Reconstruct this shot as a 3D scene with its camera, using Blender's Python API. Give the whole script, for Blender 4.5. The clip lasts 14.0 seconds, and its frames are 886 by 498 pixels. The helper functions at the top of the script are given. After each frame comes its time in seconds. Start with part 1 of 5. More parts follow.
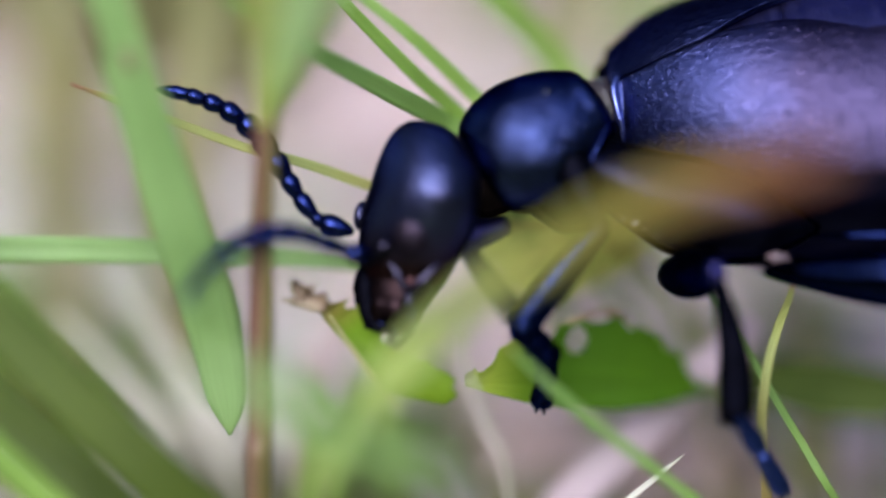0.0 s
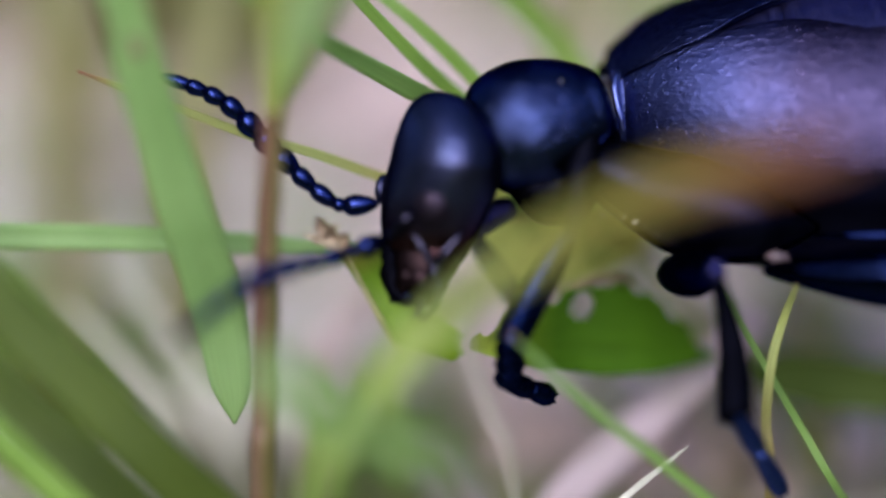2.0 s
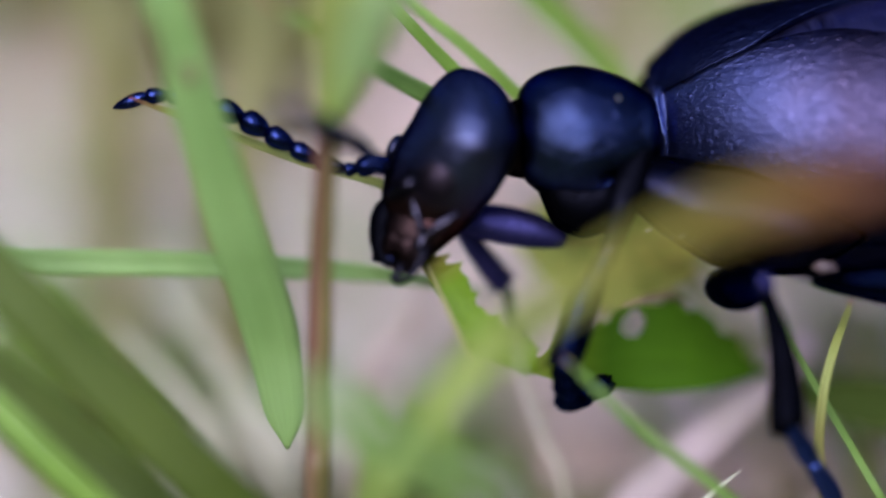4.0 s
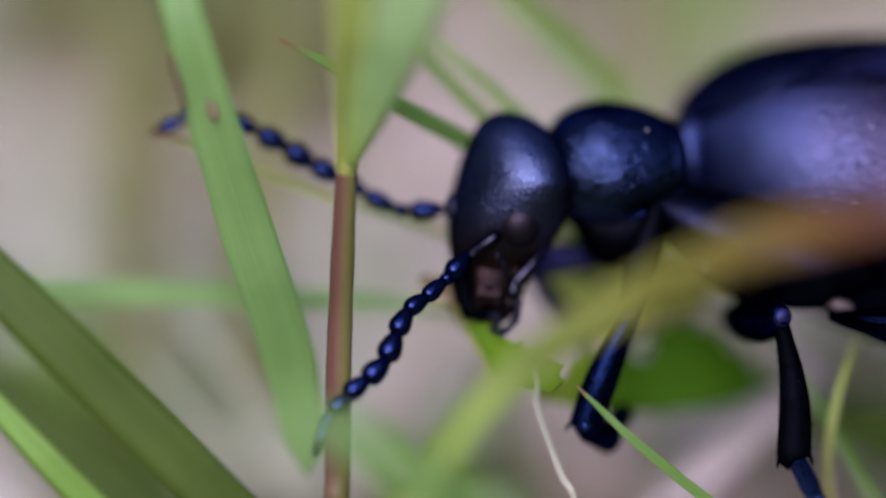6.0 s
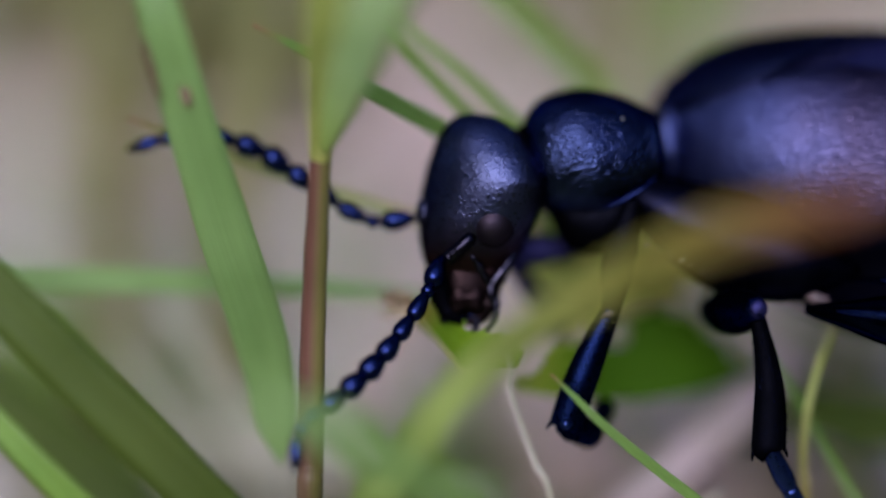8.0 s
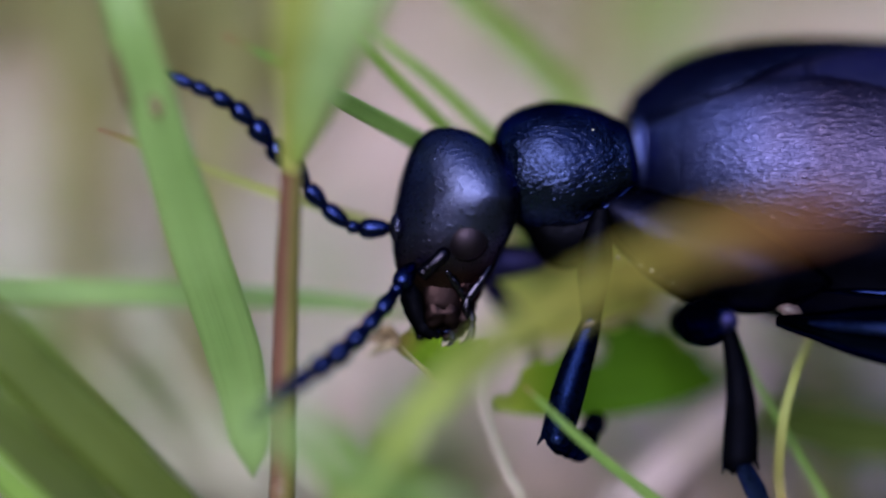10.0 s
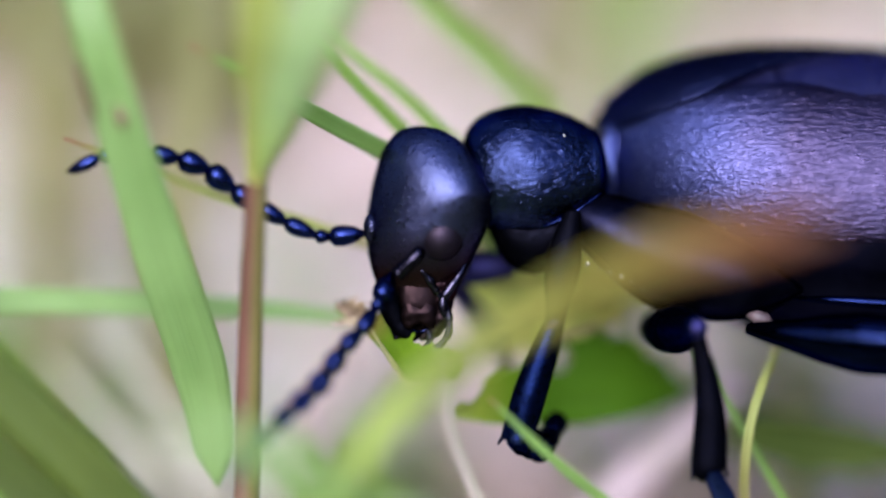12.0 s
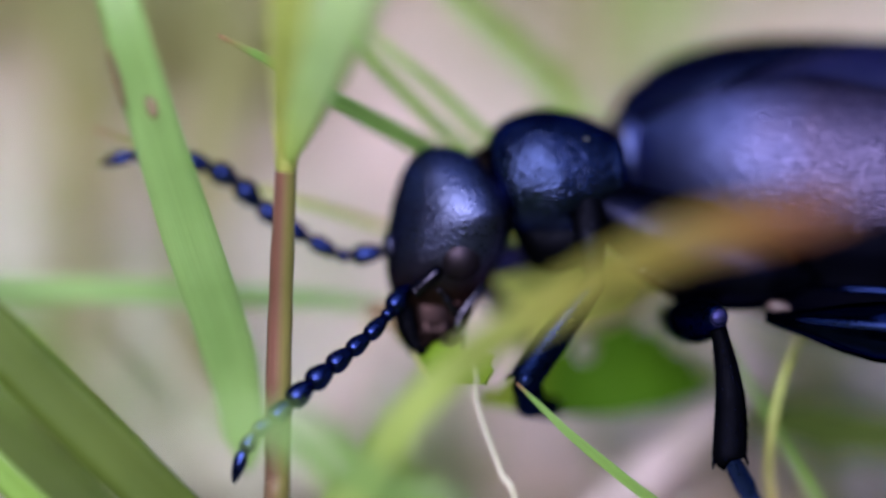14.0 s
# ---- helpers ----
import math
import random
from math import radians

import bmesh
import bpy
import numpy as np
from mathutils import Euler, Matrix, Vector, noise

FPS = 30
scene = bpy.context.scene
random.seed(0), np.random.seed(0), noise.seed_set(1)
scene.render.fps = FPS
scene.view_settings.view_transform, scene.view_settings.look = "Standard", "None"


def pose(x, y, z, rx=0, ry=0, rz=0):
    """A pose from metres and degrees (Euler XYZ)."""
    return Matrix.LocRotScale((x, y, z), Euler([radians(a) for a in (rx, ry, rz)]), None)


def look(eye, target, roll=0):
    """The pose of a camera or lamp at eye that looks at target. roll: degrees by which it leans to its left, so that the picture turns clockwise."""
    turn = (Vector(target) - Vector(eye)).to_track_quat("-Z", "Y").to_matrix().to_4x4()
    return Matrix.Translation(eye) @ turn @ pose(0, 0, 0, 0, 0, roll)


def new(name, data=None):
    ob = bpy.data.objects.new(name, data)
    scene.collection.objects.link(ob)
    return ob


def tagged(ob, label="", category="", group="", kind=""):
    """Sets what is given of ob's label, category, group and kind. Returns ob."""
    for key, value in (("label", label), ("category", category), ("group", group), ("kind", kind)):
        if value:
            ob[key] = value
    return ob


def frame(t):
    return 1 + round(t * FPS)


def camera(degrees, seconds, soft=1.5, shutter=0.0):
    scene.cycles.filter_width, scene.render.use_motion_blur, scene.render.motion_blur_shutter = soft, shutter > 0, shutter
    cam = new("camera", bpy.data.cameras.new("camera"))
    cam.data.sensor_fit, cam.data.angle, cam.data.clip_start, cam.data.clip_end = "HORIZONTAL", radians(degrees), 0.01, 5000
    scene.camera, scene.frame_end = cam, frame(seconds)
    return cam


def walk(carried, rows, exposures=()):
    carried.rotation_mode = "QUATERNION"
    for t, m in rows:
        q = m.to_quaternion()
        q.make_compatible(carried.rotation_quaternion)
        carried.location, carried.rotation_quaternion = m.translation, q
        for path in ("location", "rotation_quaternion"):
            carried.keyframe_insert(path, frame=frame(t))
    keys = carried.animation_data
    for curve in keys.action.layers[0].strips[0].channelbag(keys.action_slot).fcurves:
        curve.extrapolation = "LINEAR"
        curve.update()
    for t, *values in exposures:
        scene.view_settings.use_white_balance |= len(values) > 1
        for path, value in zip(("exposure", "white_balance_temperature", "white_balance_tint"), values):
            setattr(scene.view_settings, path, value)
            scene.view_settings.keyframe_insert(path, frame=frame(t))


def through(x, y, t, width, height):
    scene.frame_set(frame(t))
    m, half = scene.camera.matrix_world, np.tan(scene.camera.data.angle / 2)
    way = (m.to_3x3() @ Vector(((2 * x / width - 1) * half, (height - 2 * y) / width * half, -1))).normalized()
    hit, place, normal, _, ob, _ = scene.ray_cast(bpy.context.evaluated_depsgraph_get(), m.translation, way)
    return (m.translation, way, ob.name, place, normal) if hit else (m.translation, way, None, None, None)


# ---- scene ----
MM = 0.001
REACH = 119.482          # mm from the lens to the board that stands through the beetle
TILT = pose(0, 0, 0, 60)  # the board faces a camera that looks 30 degrees down


def stage(u, v, w):
    """A place in metres: u mm right, v mm up and w mm in front of the middle of the tilted board."""
    return TILT @ Vector((u * MM, v * MM, w * MM))


def at(x, y, w=0.0):
    """The same in board steps of 1/75 mm, from the board's upper left corner, seen from the middle of the path."""
    k = (REACH - w) / REACH
    return Vector(((x - 784) / 75 * k, (441 - y) / 75 * k, w))


# camera and its way
cam = camera(10.0, 14.0, 2.4, 0.5)
cam.data.dof.use_dof = True
cam.data.dof.focus_distance = REACH * MM
cam.data.dof.aperture_fstop = 11.5
walk(cam, [
    (0, pose(*stage(0.144, -1.357, 118.900), 60, 0, 0) @ pose(0, 0, 0, 0, 0, -0.34)),
    (0.5, pose(*stage(-0.011, -1.578, 119.881), 60, 0, 0) @ pose(0, 0, 0, 0, 0, -0.08)),
    (1, pose(*stage(-0.067, -1.758, 119.282), 60, 0, 0) @ pose(0, 0, 0, 0, 0, -0.19)),
    (1.5, pose(*stage(-0.078, -1.804, 118.982), 60, 0, 0) @ pose(0, 0, 0, 0, 0, -0.09)),
    (2, pose(*stage(0.006, -1.590, 118.982), 60, 0, 0) @ pose(0, 0, 0, 0, 0, 0.10)),
    (2.5, pose(*stage(0.397, -1.110, 118.783), 60, 0, 0) @ pose(0, 0, 0, 0, 0, -0.03)),
    (3, pose(*stage(0.468, -0.816, 118.783), 60, 0, 0) @ pose(0, 0, 0, 0, 0, -0.12)),
    (3.5, pose(*stage(-0.242, -0.917, 118.583), 60, 0, 0) @ pose(0, 0, 0, 0, 0, -0.13)),
    (4, pose(*stage(-1.225, -1.004, 118.983), 60, 0, 0) @ pose(0, 0, 0, 0, 0, -0.11)),
    (4.2, pose(*stage(-1.470, -0.920, 119.282), 60, 0, 0) @ pose(0, 0, 0, 0, 0, -0.31)),
    (6.3, pose(*stage(-1.629, -0.146, 121.782), 60, 0, 0) @ pose(0, 0, 0, 0, 0, -0.04)),
    (6.5, pose(*stage(-1.500, -0.108, 121.882), 60, 0, 0) @ pose(0, 0, 0, 0, 0, -0.07)),
    (7, pose(*stage(-1.194, -0.192, 121.882), 60, 0, 0) @ pose(0, 0, 0, 0, 0, -0.07)),
    (7.2, pose(*stage(-1.028, -0.290, 121.782), 60, 0, 0) @ pose(0, 0, 0, 0, 0, 0.10)),
    (9.3, pose(*stage(-1.009, -0.502, 120.382), 60, 0, 0) @ pose(0, 0, 0, 0, 0, 0.09)),
    (9.5, pose(*stage(-0.841, -0.417, 120.382), 60, 0, 0) @ pose(0, 0, 0, 0, 0, 0.02)),
    (10, pose(*stage(-0.377, -0.285, 120.382), 60, 0, 0) @ pose(0, 0, 0, 0, 0, 0.00)),
    (10.5, pose(*stage(-0.140, -0.126, 120.382), 60, 0, 0) @ pose(0, 0, 0, 0, 0, 0.08)),
    (11, pose(*stage(0.000, 0.000, 120.082), 60, 0, 0) @ pose(0, 0, 0, 0, 0, 0.01)),
    (11.5, pose(*stage(0.195, 0.083, 120.082), 60, 0, 0) @ pose(0, 0, 0, 0, 0, 0.11)),
    (12, pose(*stage(0.439, -0.022, 120.182), 60, 0, 0) @ pose(0, 0, 0, 0, 0, 0.22)),
    (12.5, pose(*stage(0.385, -0.404, 120.283), 60, 0, 0) @ pose(0, 0, 0, 0, 0, 0.06)),
    (13, pose(*stage(-0.054, -0.635, 120.082), 60, 0, 0) @ pose(0, 0, 0, 0, 0, 0.05)),
    (13.5, pose(*stage(-0.348, -0.522, 119.982), 60, 0, 0) @ pose(0, 0, 0, 0, 0, 0.07)),
    (14, pose(*stage(-0.211, -0.319, 121.481), 60, 0, 0) @ pose(0, 0, 0, 0, 0, -0.05)),
], exposures=[(0.0, 1.63, 5980, 14.5), (0.5, 1.50, 5980, 14.5), (1.0, 1.48, 5980, 14.5), (1.5, 1.41, 5980, 14.5), (2.0, 1.36, 5980, 14.5), (2.5, 1.35, 5980, 14.5),
                (3.0, 1.70, 5980, 14.5), (3.5, 1.91, 5980, 14.5), (4.0, 1.35, 5980, 14.5), (4.2, 1.25, 5980, 14.5), (6.3, 1.05, 5980, 14.5), (6.5, 0.97, 5980, 14.5),
                (7.0, 0.66, 5980, 14.5), (7.2, 0.69, 5980, 14.5), (9.3, 1.13, 5980, 14.5), (9.5, 1.19, 5980, 14.5), (10.0, 1.15, 5980, 14.5), (10.5, 1.59, 5980, 14.5),
                (11.0, 1.76, 5980, 14.5), (11.5, 1.80, 5980, 14.5), (12.0, 1.82, 5980, 14.5), (12.5, 2.0, 5980, 14.5), (13.0, 1.95, 5980, 14.5), (13.5, 1.79, 5980, 14.5),
                (14.0, 1.57, 5980, 14.5)])

# overcast light
world = bpy.data.worlds.new("sky")
scene.world = world
world.use_nodes = True
wn = world.node_tree
sky = wn.nodes.new("ShaderNodeTexSky")
sky.sky_type, sky.sun_disc = "NISHITA", False
sky.sun_elevation, sky.sun_rotation = radians(48), radians(199)
sky.air_density, sky.dust_density, sky.ozone_density = 1.0, 1.5, 2.0
wn.links.new(sky.outputs[0], wn.nodes["Background"].inputs[0])
wn.nodes["Background"].inputs[1].default_value = 0.165
sun = new("sun", bpy.data.lights.new("sun", "SUN"))
sun.data.energy, sun.data.angle, sun.data.color = 1.36, radians(42), (0.98, 0.96, 0.87)
sun.matrix_world = look((-0.22, -0.64, 0.76), (0, 0, 0))


# ---- materials ----
def material(name, rough=0.5, metal=0.0, spec=0.5):
    m = bpy.data.materials.new(name)
    m.use_nodes = True
    b = m.node_tree.nodes["Principled BSDF"]
    b.inputs["Roughness"].default_value = rough
    b.inputs["Metallic"].default_value = metal
    b.inputs["Specular IOR Level"].default_value = spec
    return m, m.node_tree, b


def node(tree, kind, **values):
    n = tree.nodes.new(kind)
    for key, value in values.items():
        n.inputs[key.replace("_", " ")].default_value = value
    return n


def ramp(tree, source, *stops):
    r = tree.nodes.new("ShaderNodeValToRGB")
    tree.links.new(source, r.inputs[0])
    e = r.color_ramp.elements
    while len(e) < len(stops):
        e.new(0.5)
    for slot, (place, colour) in zip(e, stops):
        slot.position, slot.color = place, (*colour, 1)
    return r.outputs[0]


def mixed(tree, kind, amount, a, b):
    n = tree.nodes.new("ShaderNodeMix")
    n.data_type, n.blend_type = "RGBA", kind
    for slot, value in ((0, amount), (6, a), (7, b)):
        if isinstance(value, (int, float)):
            n.inputs[slot].default_value = value
        elif isinstance(value, tuple):
            n.inputs[slot].default_value = (*value, 1)
        else:
            tree.links.new(value, n.inputs[slot])
    return n.outputs[2]


def bump(tree, bsdf, height, strength, distance):
    n = node(tree, "ShaderNodeBump", Strength=strength, Distance=distance)
    tree.links.new(height, n.inputs["Height"])
    tree.links.new(n.outputs[0], bsdf.inputs["Normal"])


def grass(name, colours, through=0.45, rough=0.42, vein=40.0, spots=0.0, gloss=0.4, flank=None):
    """Blade material: colours run along the blade from its root to its tip; fine veins run lengthwise;
    flank is the colour of one side of a round stem."""
    m, tree, b = material(name, rough, 0, gloss)
    uv = tree.nodes.new("ShaderNodeTexCoord").outputs["UV"]
    xyz = tree.nodes.new("ShaderNodeSeparateXYZ")
    tree.links.new(uv, xyz.inputs[0])
    base = ramp(tree, xyz.outputs[0], *colours)
    if flank:
        round_it = ramp(tree, xyz.outputs[1], (0.0, (1, 1, 1)), (0.17, (1, 1, 1)), (0.30, (0, 0, 0)), (0.62, (0, 0, 0)), (0.8, (1, 1, 1)))
        base = mixed(tree, "MIX", round_it, base, flank)
    stretch = node(tree, "ShaderNodeMapping", Scale=(3.0, vein, 1.0))
    tree.links.new(uv, stretch.inputs[0])
    veins = node(tree, "ShaderNodeTexNoise", Scale=1.0, Detail=3.0)
    tree.links.new(stretch.outputs[0], veins.inputs[0])
    lines = ramp(tree, veins.outputs[0], (0.3, (0.84, 0.84, 0.82)), (0.7, (1.08, 1.08, 1.06)))
    patch = node(tree, "ShaderNodeTexNoise", Scale=420.0, Detail=4.0)
    place = tree.nodes.new("ShaderNodeTexCoord").outputs["Object"]
    tree.links.new(place, patch.inputs[0])
    tone = ramp(tree, patch.outputs[0], (0.3, (0.8, 0.82, 0.7)), (0.7, (1.15, 1.1, 1.1)))
    colour = mixed(tree, "MULTIPLY", 1.0, mixed(tree, "MULTIPLY", 0.8, base, lines), tone)
    if spots:
        dots = node(tree, "ShaderNodeTexVoronoi", Scale=spots)
        tree.links.new(place, dots.inputs[0])
        mask = ramp(tree, dots.outputs[0], (0.05, (1, 1, 1)), (0.11, (0, 0, 0)))
        colour = mixed(tree, "MIX", mask, colour, (0.2, 0.12, 0.07))
    tree.links.new(colour, b.inputs["Base Color"])
    bump(tree, b, veins.outputs[0], 0.35, 0.00006)
    glow = tree.nodes.new("ShaderNodeBsdfTranslucent")
    lift = node(tree, "ShaderNodeGamma", Gamma=0.55)
    tree.links.new(colour, lift.inputs[0])
    tree.links.new(lift.outputs[0], glow.inputs[0])
    mix = node(tree, "ShaderNodeMixShader", Fac=through)
    tree.links.new(b.outputs[0], mix.inputs[1])
    tree.links.new(glow.outputs[0], mix.inputs[2])
    tree.links.new(mix.outputs[0], tree.nodes["Material Output"].inputs[0])
    return m


def shell(name, dark, sheen, rough, grain, relief, stretch=(1, 1, 1), metal=1.0, deep=0.000007, zone=None, crease=False):
    """Beetle cuticle: dark, with a metallic blue sheen, pits or wrinkles; zone (axis, from, to, dark, sheen) grades into a second colour."""
    m, tree, b = material(name, rough, metal, 0.6)
    b.inputs["Specular Tint"].default_value = (0.06, 0.06, 0.09, 1)
    place = tree.nodes.new("ShaderNodeTexCoord").outputs["Object"]
    turn = node(tree, "ShaderNodeMapping", Scale=stretch)
    tree.links.new(place, turn.inputs[0])
    big = node(tree, "ShaderNodeTexNoise", Scale=500.0, Detail=4.0)
    tree.links.new(place, big.inputs[0])
    colour = ramp(tree, big.outputs[0], (0.3, dark), (0.7, sheen))
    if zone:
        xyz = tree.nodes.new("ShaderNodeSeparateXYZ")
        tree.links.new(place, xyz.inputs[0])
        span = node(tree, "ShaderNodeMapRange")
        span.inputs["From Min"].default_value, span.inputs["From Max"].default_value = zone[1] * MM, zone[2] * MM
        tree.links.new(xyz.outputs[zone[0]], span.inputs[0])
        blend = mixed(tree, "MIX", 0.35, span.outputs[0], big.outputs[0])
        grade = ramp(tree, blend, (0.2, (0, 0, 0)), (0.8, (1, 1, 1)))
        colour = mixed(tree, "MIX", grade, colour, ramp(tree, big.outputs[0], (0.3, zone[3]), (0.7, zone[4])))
    tree.links.new(colour, b.inputs["Base Color"])
    pits = node(tree, "ShaderNodeTexNoise", Scale=grain, Detail=2.5 if crease else 5.0, Roughness=0.5)
    tree.links.new(turn.outputs[0], pits.inputs[0])
    worn = ramp(tree, pits.outputs[0], (0.3, (rough * 1.3,) * 3), (0.7, (rough * 0.8,) * 3))
    tree.links.new(worn, b.inputs["Roughness"])
    height = pits.outputs[0]
    if crease:
        cells = node(tree, "ShaderNodeTexVoronoi", Scale=grain * 0.8)
        wander = mixed(tree, "LINEAR_LIGHT", 0.00025, turn.outputs[0], pits.outputs[1])
        tree.links.new(wander, cells.inputs[0])
        height = mixed(tree, "MIX", 0.3, pits.outputs[0], cells.outputs[0])
    bump(tree, b, height, relief, deep)
    return m


def plain(name, low, high, scale, rough=0.7, relief=0.4, metal=0.0, depth=0.0002):
    m, tree, b = material(name, rough, metal)
    place = tree.nodes.new("ShaderNodeTexCoord").outputs["Object"]
    n = node(tree, "ShaderNodeTexNoise", Scale=scale, Detail=6.0)
    tree.links.new(place, n.inputs[0])
    tree.links.new(ramp(tree, n.outputs[0], (0.3, low), (0.7, high)), b.inputs["Base Color"])
    bump(tree, b, n.outputs[0], relief, depth)
    return m


# violet-black; the zone also paints a blue highlight in front, dimmer behind
M_ELYTRA = shell("leathery_elytra_lit_front", (0.047, 0.058, 0.175), (0.080, 0.095, 0.275), 0.33, 10500, 1.0, (0.25, 1.0, 1), deep=0.00004, crease=True,
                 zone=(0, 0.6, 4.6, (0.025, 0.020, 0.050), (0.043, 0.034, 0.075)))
# the wing-case colour again, darkened for the shade on the far side
M_FARCASE_SHADED = shell("leathery_far_elytra_shaded", (0.0120, 0.0147, 0.0478), (0.0202, 0.0239, 0.0699), 0.36, 8000, 1.0, (0.4, 1, 1), deep=0.00004, crease=True)
M_THORAX = shell("pitted_thorax", (0.006, 0.008, 0.026), (0.056, 0.074, 0.205), 0.11, 9500, 1.0, (0.6, 1, 1), deep=0.00004, crease=True)
M_HEAD = shell("pitted_head", (0.034, 0.032, 0.062), (0.068, 0.078, 0.180), 0.30, 10500, 1.0, deep=0.000026,
               zone=(1, 0.2, -1.1, (0.019, 0.0095, 0.011), (0.046, 0.022, 0.025)))
M_LEG = shell("blue_black_leg", (0.0031, 0.0036, 0.0098), (0.0084, 0.0105, 0.0364), 0.26, 7000, 0.6)
M_FOOT = shell("bright_blue_leg", (0.0016, 0.0026, 0.012), (0.007, 0.014, 0.07), 0.28, 7000, 0.6)
M_HIND = shell("blue_hind_leg", (0.0014, 0.0017, 0.0042), (0.0056, 0.0098, 0.0476), 0.12, 7000, 0.7)
M_ANTENNA = shell("blue_antenna", (0.010, 0.015, 0.066), (0.024, 0.035, 0.15), 0.23, 9000, 0.5)
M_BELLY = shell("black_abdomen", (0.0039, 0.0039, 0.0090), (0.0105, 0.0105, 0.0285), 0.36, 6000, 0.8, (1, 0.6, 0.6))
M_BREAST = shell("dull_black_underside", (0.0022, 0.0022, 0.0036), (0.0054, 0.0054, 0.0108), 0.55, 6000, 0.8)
M_FARLEG = shell("violet_leg", (0.022, 0.021, 0.085), (0.058, 0.052, 0.19), 0.52, 7000, 0.6)
M_MIDFOOT = shell("steel_blue_foot", (0.020, 0.034, 0.14), (0.050, 0.075, 0.26), 0.3, 7000, 0.6)
M_NECK = shell("dark_neck_skin", (0.0052, 0.0039, 0.0039), (0.0156, 0.0104, 0.0104), 0.5, 5000, 0.8)
M_EYE = shell("brown_eye", (0.022, 0.016, 0.026), (0.038, 0.028, 0.044), 0.5, 14000, 0.5)
M_LIP = shell("violet_grey_lip", (0.014, 0.012, 0.022), (0.046, 0.041, 0.068), 0.22, 6000, 0.7, deep=0.00001)
M_TERGITE = shell("violet_back", (0.044, 0.042, 0.13), (0.082, 0.076, 0.21), 0.42, 6000, 0.9, (1, 0.4, 0.4), deep=0.00002)
M_CLYPEUS = shell("brown_mouth_plate", (0.0085, 0.005, 0.006), (0.025, 0.0145, 0.0165), 0.40, 5000, 0.7, deep=0.00001)
M_JAW = shell("dark_mouthparts", (0.006, 0.004, 0.005), (0.021, 0.013, 0.015), 0.45, 5000, 0.7, deep=0.00001)
M_PALP = shell("dark_palps", (0.008, 0.007, 0.013), (0.022, 0.020, 0.034), 0.46, 6000, 0.4)
M_RIMBLUE = shell("blue_rim", (0.09, 0.12, 0.36), (0.19, 0.22, 0.50), 0.38, 9000, 0.6)
M_SKIN = plain("brown_neck_skin", (0.007, 0.005, 0.006), (0.03, 0.019, 0.021), 2500, 0.5, 0.5)
M_FLESH = plain("pale_joint_skin", (0.05, 0.032, 0.036), (0.15, 0.10, 0.11), 2500, 0.5, 0.4)
GREEN = (0.26, 0.41, 0.13)
M_BLADE = grass("fresh_blade", ((0.0, GREEN), (0.7, (0.28, 0.45, 0.16)), (1.0, (0.28, 0.43, 0.16))), spots=160.0)
M_PALEBLADE = grass("pale_blade", ((0.0, (0.58, 0.74, 0.22)), (0.4, (0.70, 0.90, 0.46)), (1.0, (0.77, 0.92, 0.60))), 0.6)
M_SHEATH = grass("yellow_green_sheath", ((0.0, (0.48, 0.52, 0.14)), (1.0, (0.56, 0.62, 0.2))), 0.5)
M_OLIVE = grass("olive_blade", ((0.0, (0.083, 0.116, 0.018)), (1.0, (0.095, 0.142, 0.023))), 0.4, 0.5, 24.0, gloss=0.25)
M_BRIGHT = grass("bright_blade", ((0.0, (0.26, 0.40, 0.07)), (1.0, (0.27, 0.46, 0.09))))
M_ARC = grass("yellowing_blade", ((0.0, (0.48, 0.64, 0.19)), (0.4, (0.51, 0.61, 0.20)), (0.6, (0.39, 0.36, 0.09)), (0.76, (0.32, 0.18, 0.055)), (0.86, (0.28, 0.11, 0.055)), (1.0, (0.22, 0.09, 0.05))), 0.62)
M_LIME = grass("yellow_green_leaf", ((0.0, (0.70, 0.74, 0.2)), (1.0, (0.74, 0.79, 0.24))), 0.7, 0.45, 14.0)
M_YELLOW = grass("yellow_stalk", ((0.0, (0.38, 0.26, 0.09)), (0.3, (0.42, 0.37, 0.13)), (0.5, (0.48, 0.53, 0.18)), (0.88, (0.47, 0.50, 0.16)), (1.0, (0.34, 0.06, 0.07))))
M_REDTIP = grass("red_tipped_blade", ((0.0, (0.22, 0.36, 0.08)), (0.9, (0.26, 0.44, 0.12)), (1.0, (0.36, 0.14, 0.1))))
M_STEM = grass("two_toned_stem", ((0.0, (0.20, 0.14, 0.08)), (0.6, (0.15, 0.065, 0.05)), (0.93, (0.13, 0.05, 0.04)), (1.0, (0.30, 0.26, 0.09))), 0.15, 0.5, 22.0, flank=(0.17, 0.15, 0.045))
# ramp paints a lit left end, then the beetle's shade to the right
M_SHADED_LEAF = grass("leaf_green_with_body_shade", ((0.0, (0.34, 0.40, 0.09)), (0.10, (0.25, 0.33, 0.035)), (0.22, (0.12, 0.21, 0.010)), (0.34, (0.055, 0.135, 0.004)), (1.0, (0.056, 0.138, 0.004))), 0.15, 0.6, 14.0, gloss=0.15)
M_LOWLEAF = grass("dull_leaf_green", ((0.0, (0.075, 0.115, 0.018)), (1.0, (0.085, 0.125, 0.022))), 0.15, 0.6, 14.0, gloss=0.15)
# same leaf, its green raised for sunlight on it; brown end is real
M_SUNLIT_TIP = grass("sunlit_leaf_green", ((0.0, (0.17, 0.28, 0.010)), (0.7, (0.15, 0.27, 0.010)), (0.86, (0.2, 0.19, 0.03)), (1.0, (0.12, 0.06, 0.03))), 0.4, 0.5, 12.0, gloss=0.2)
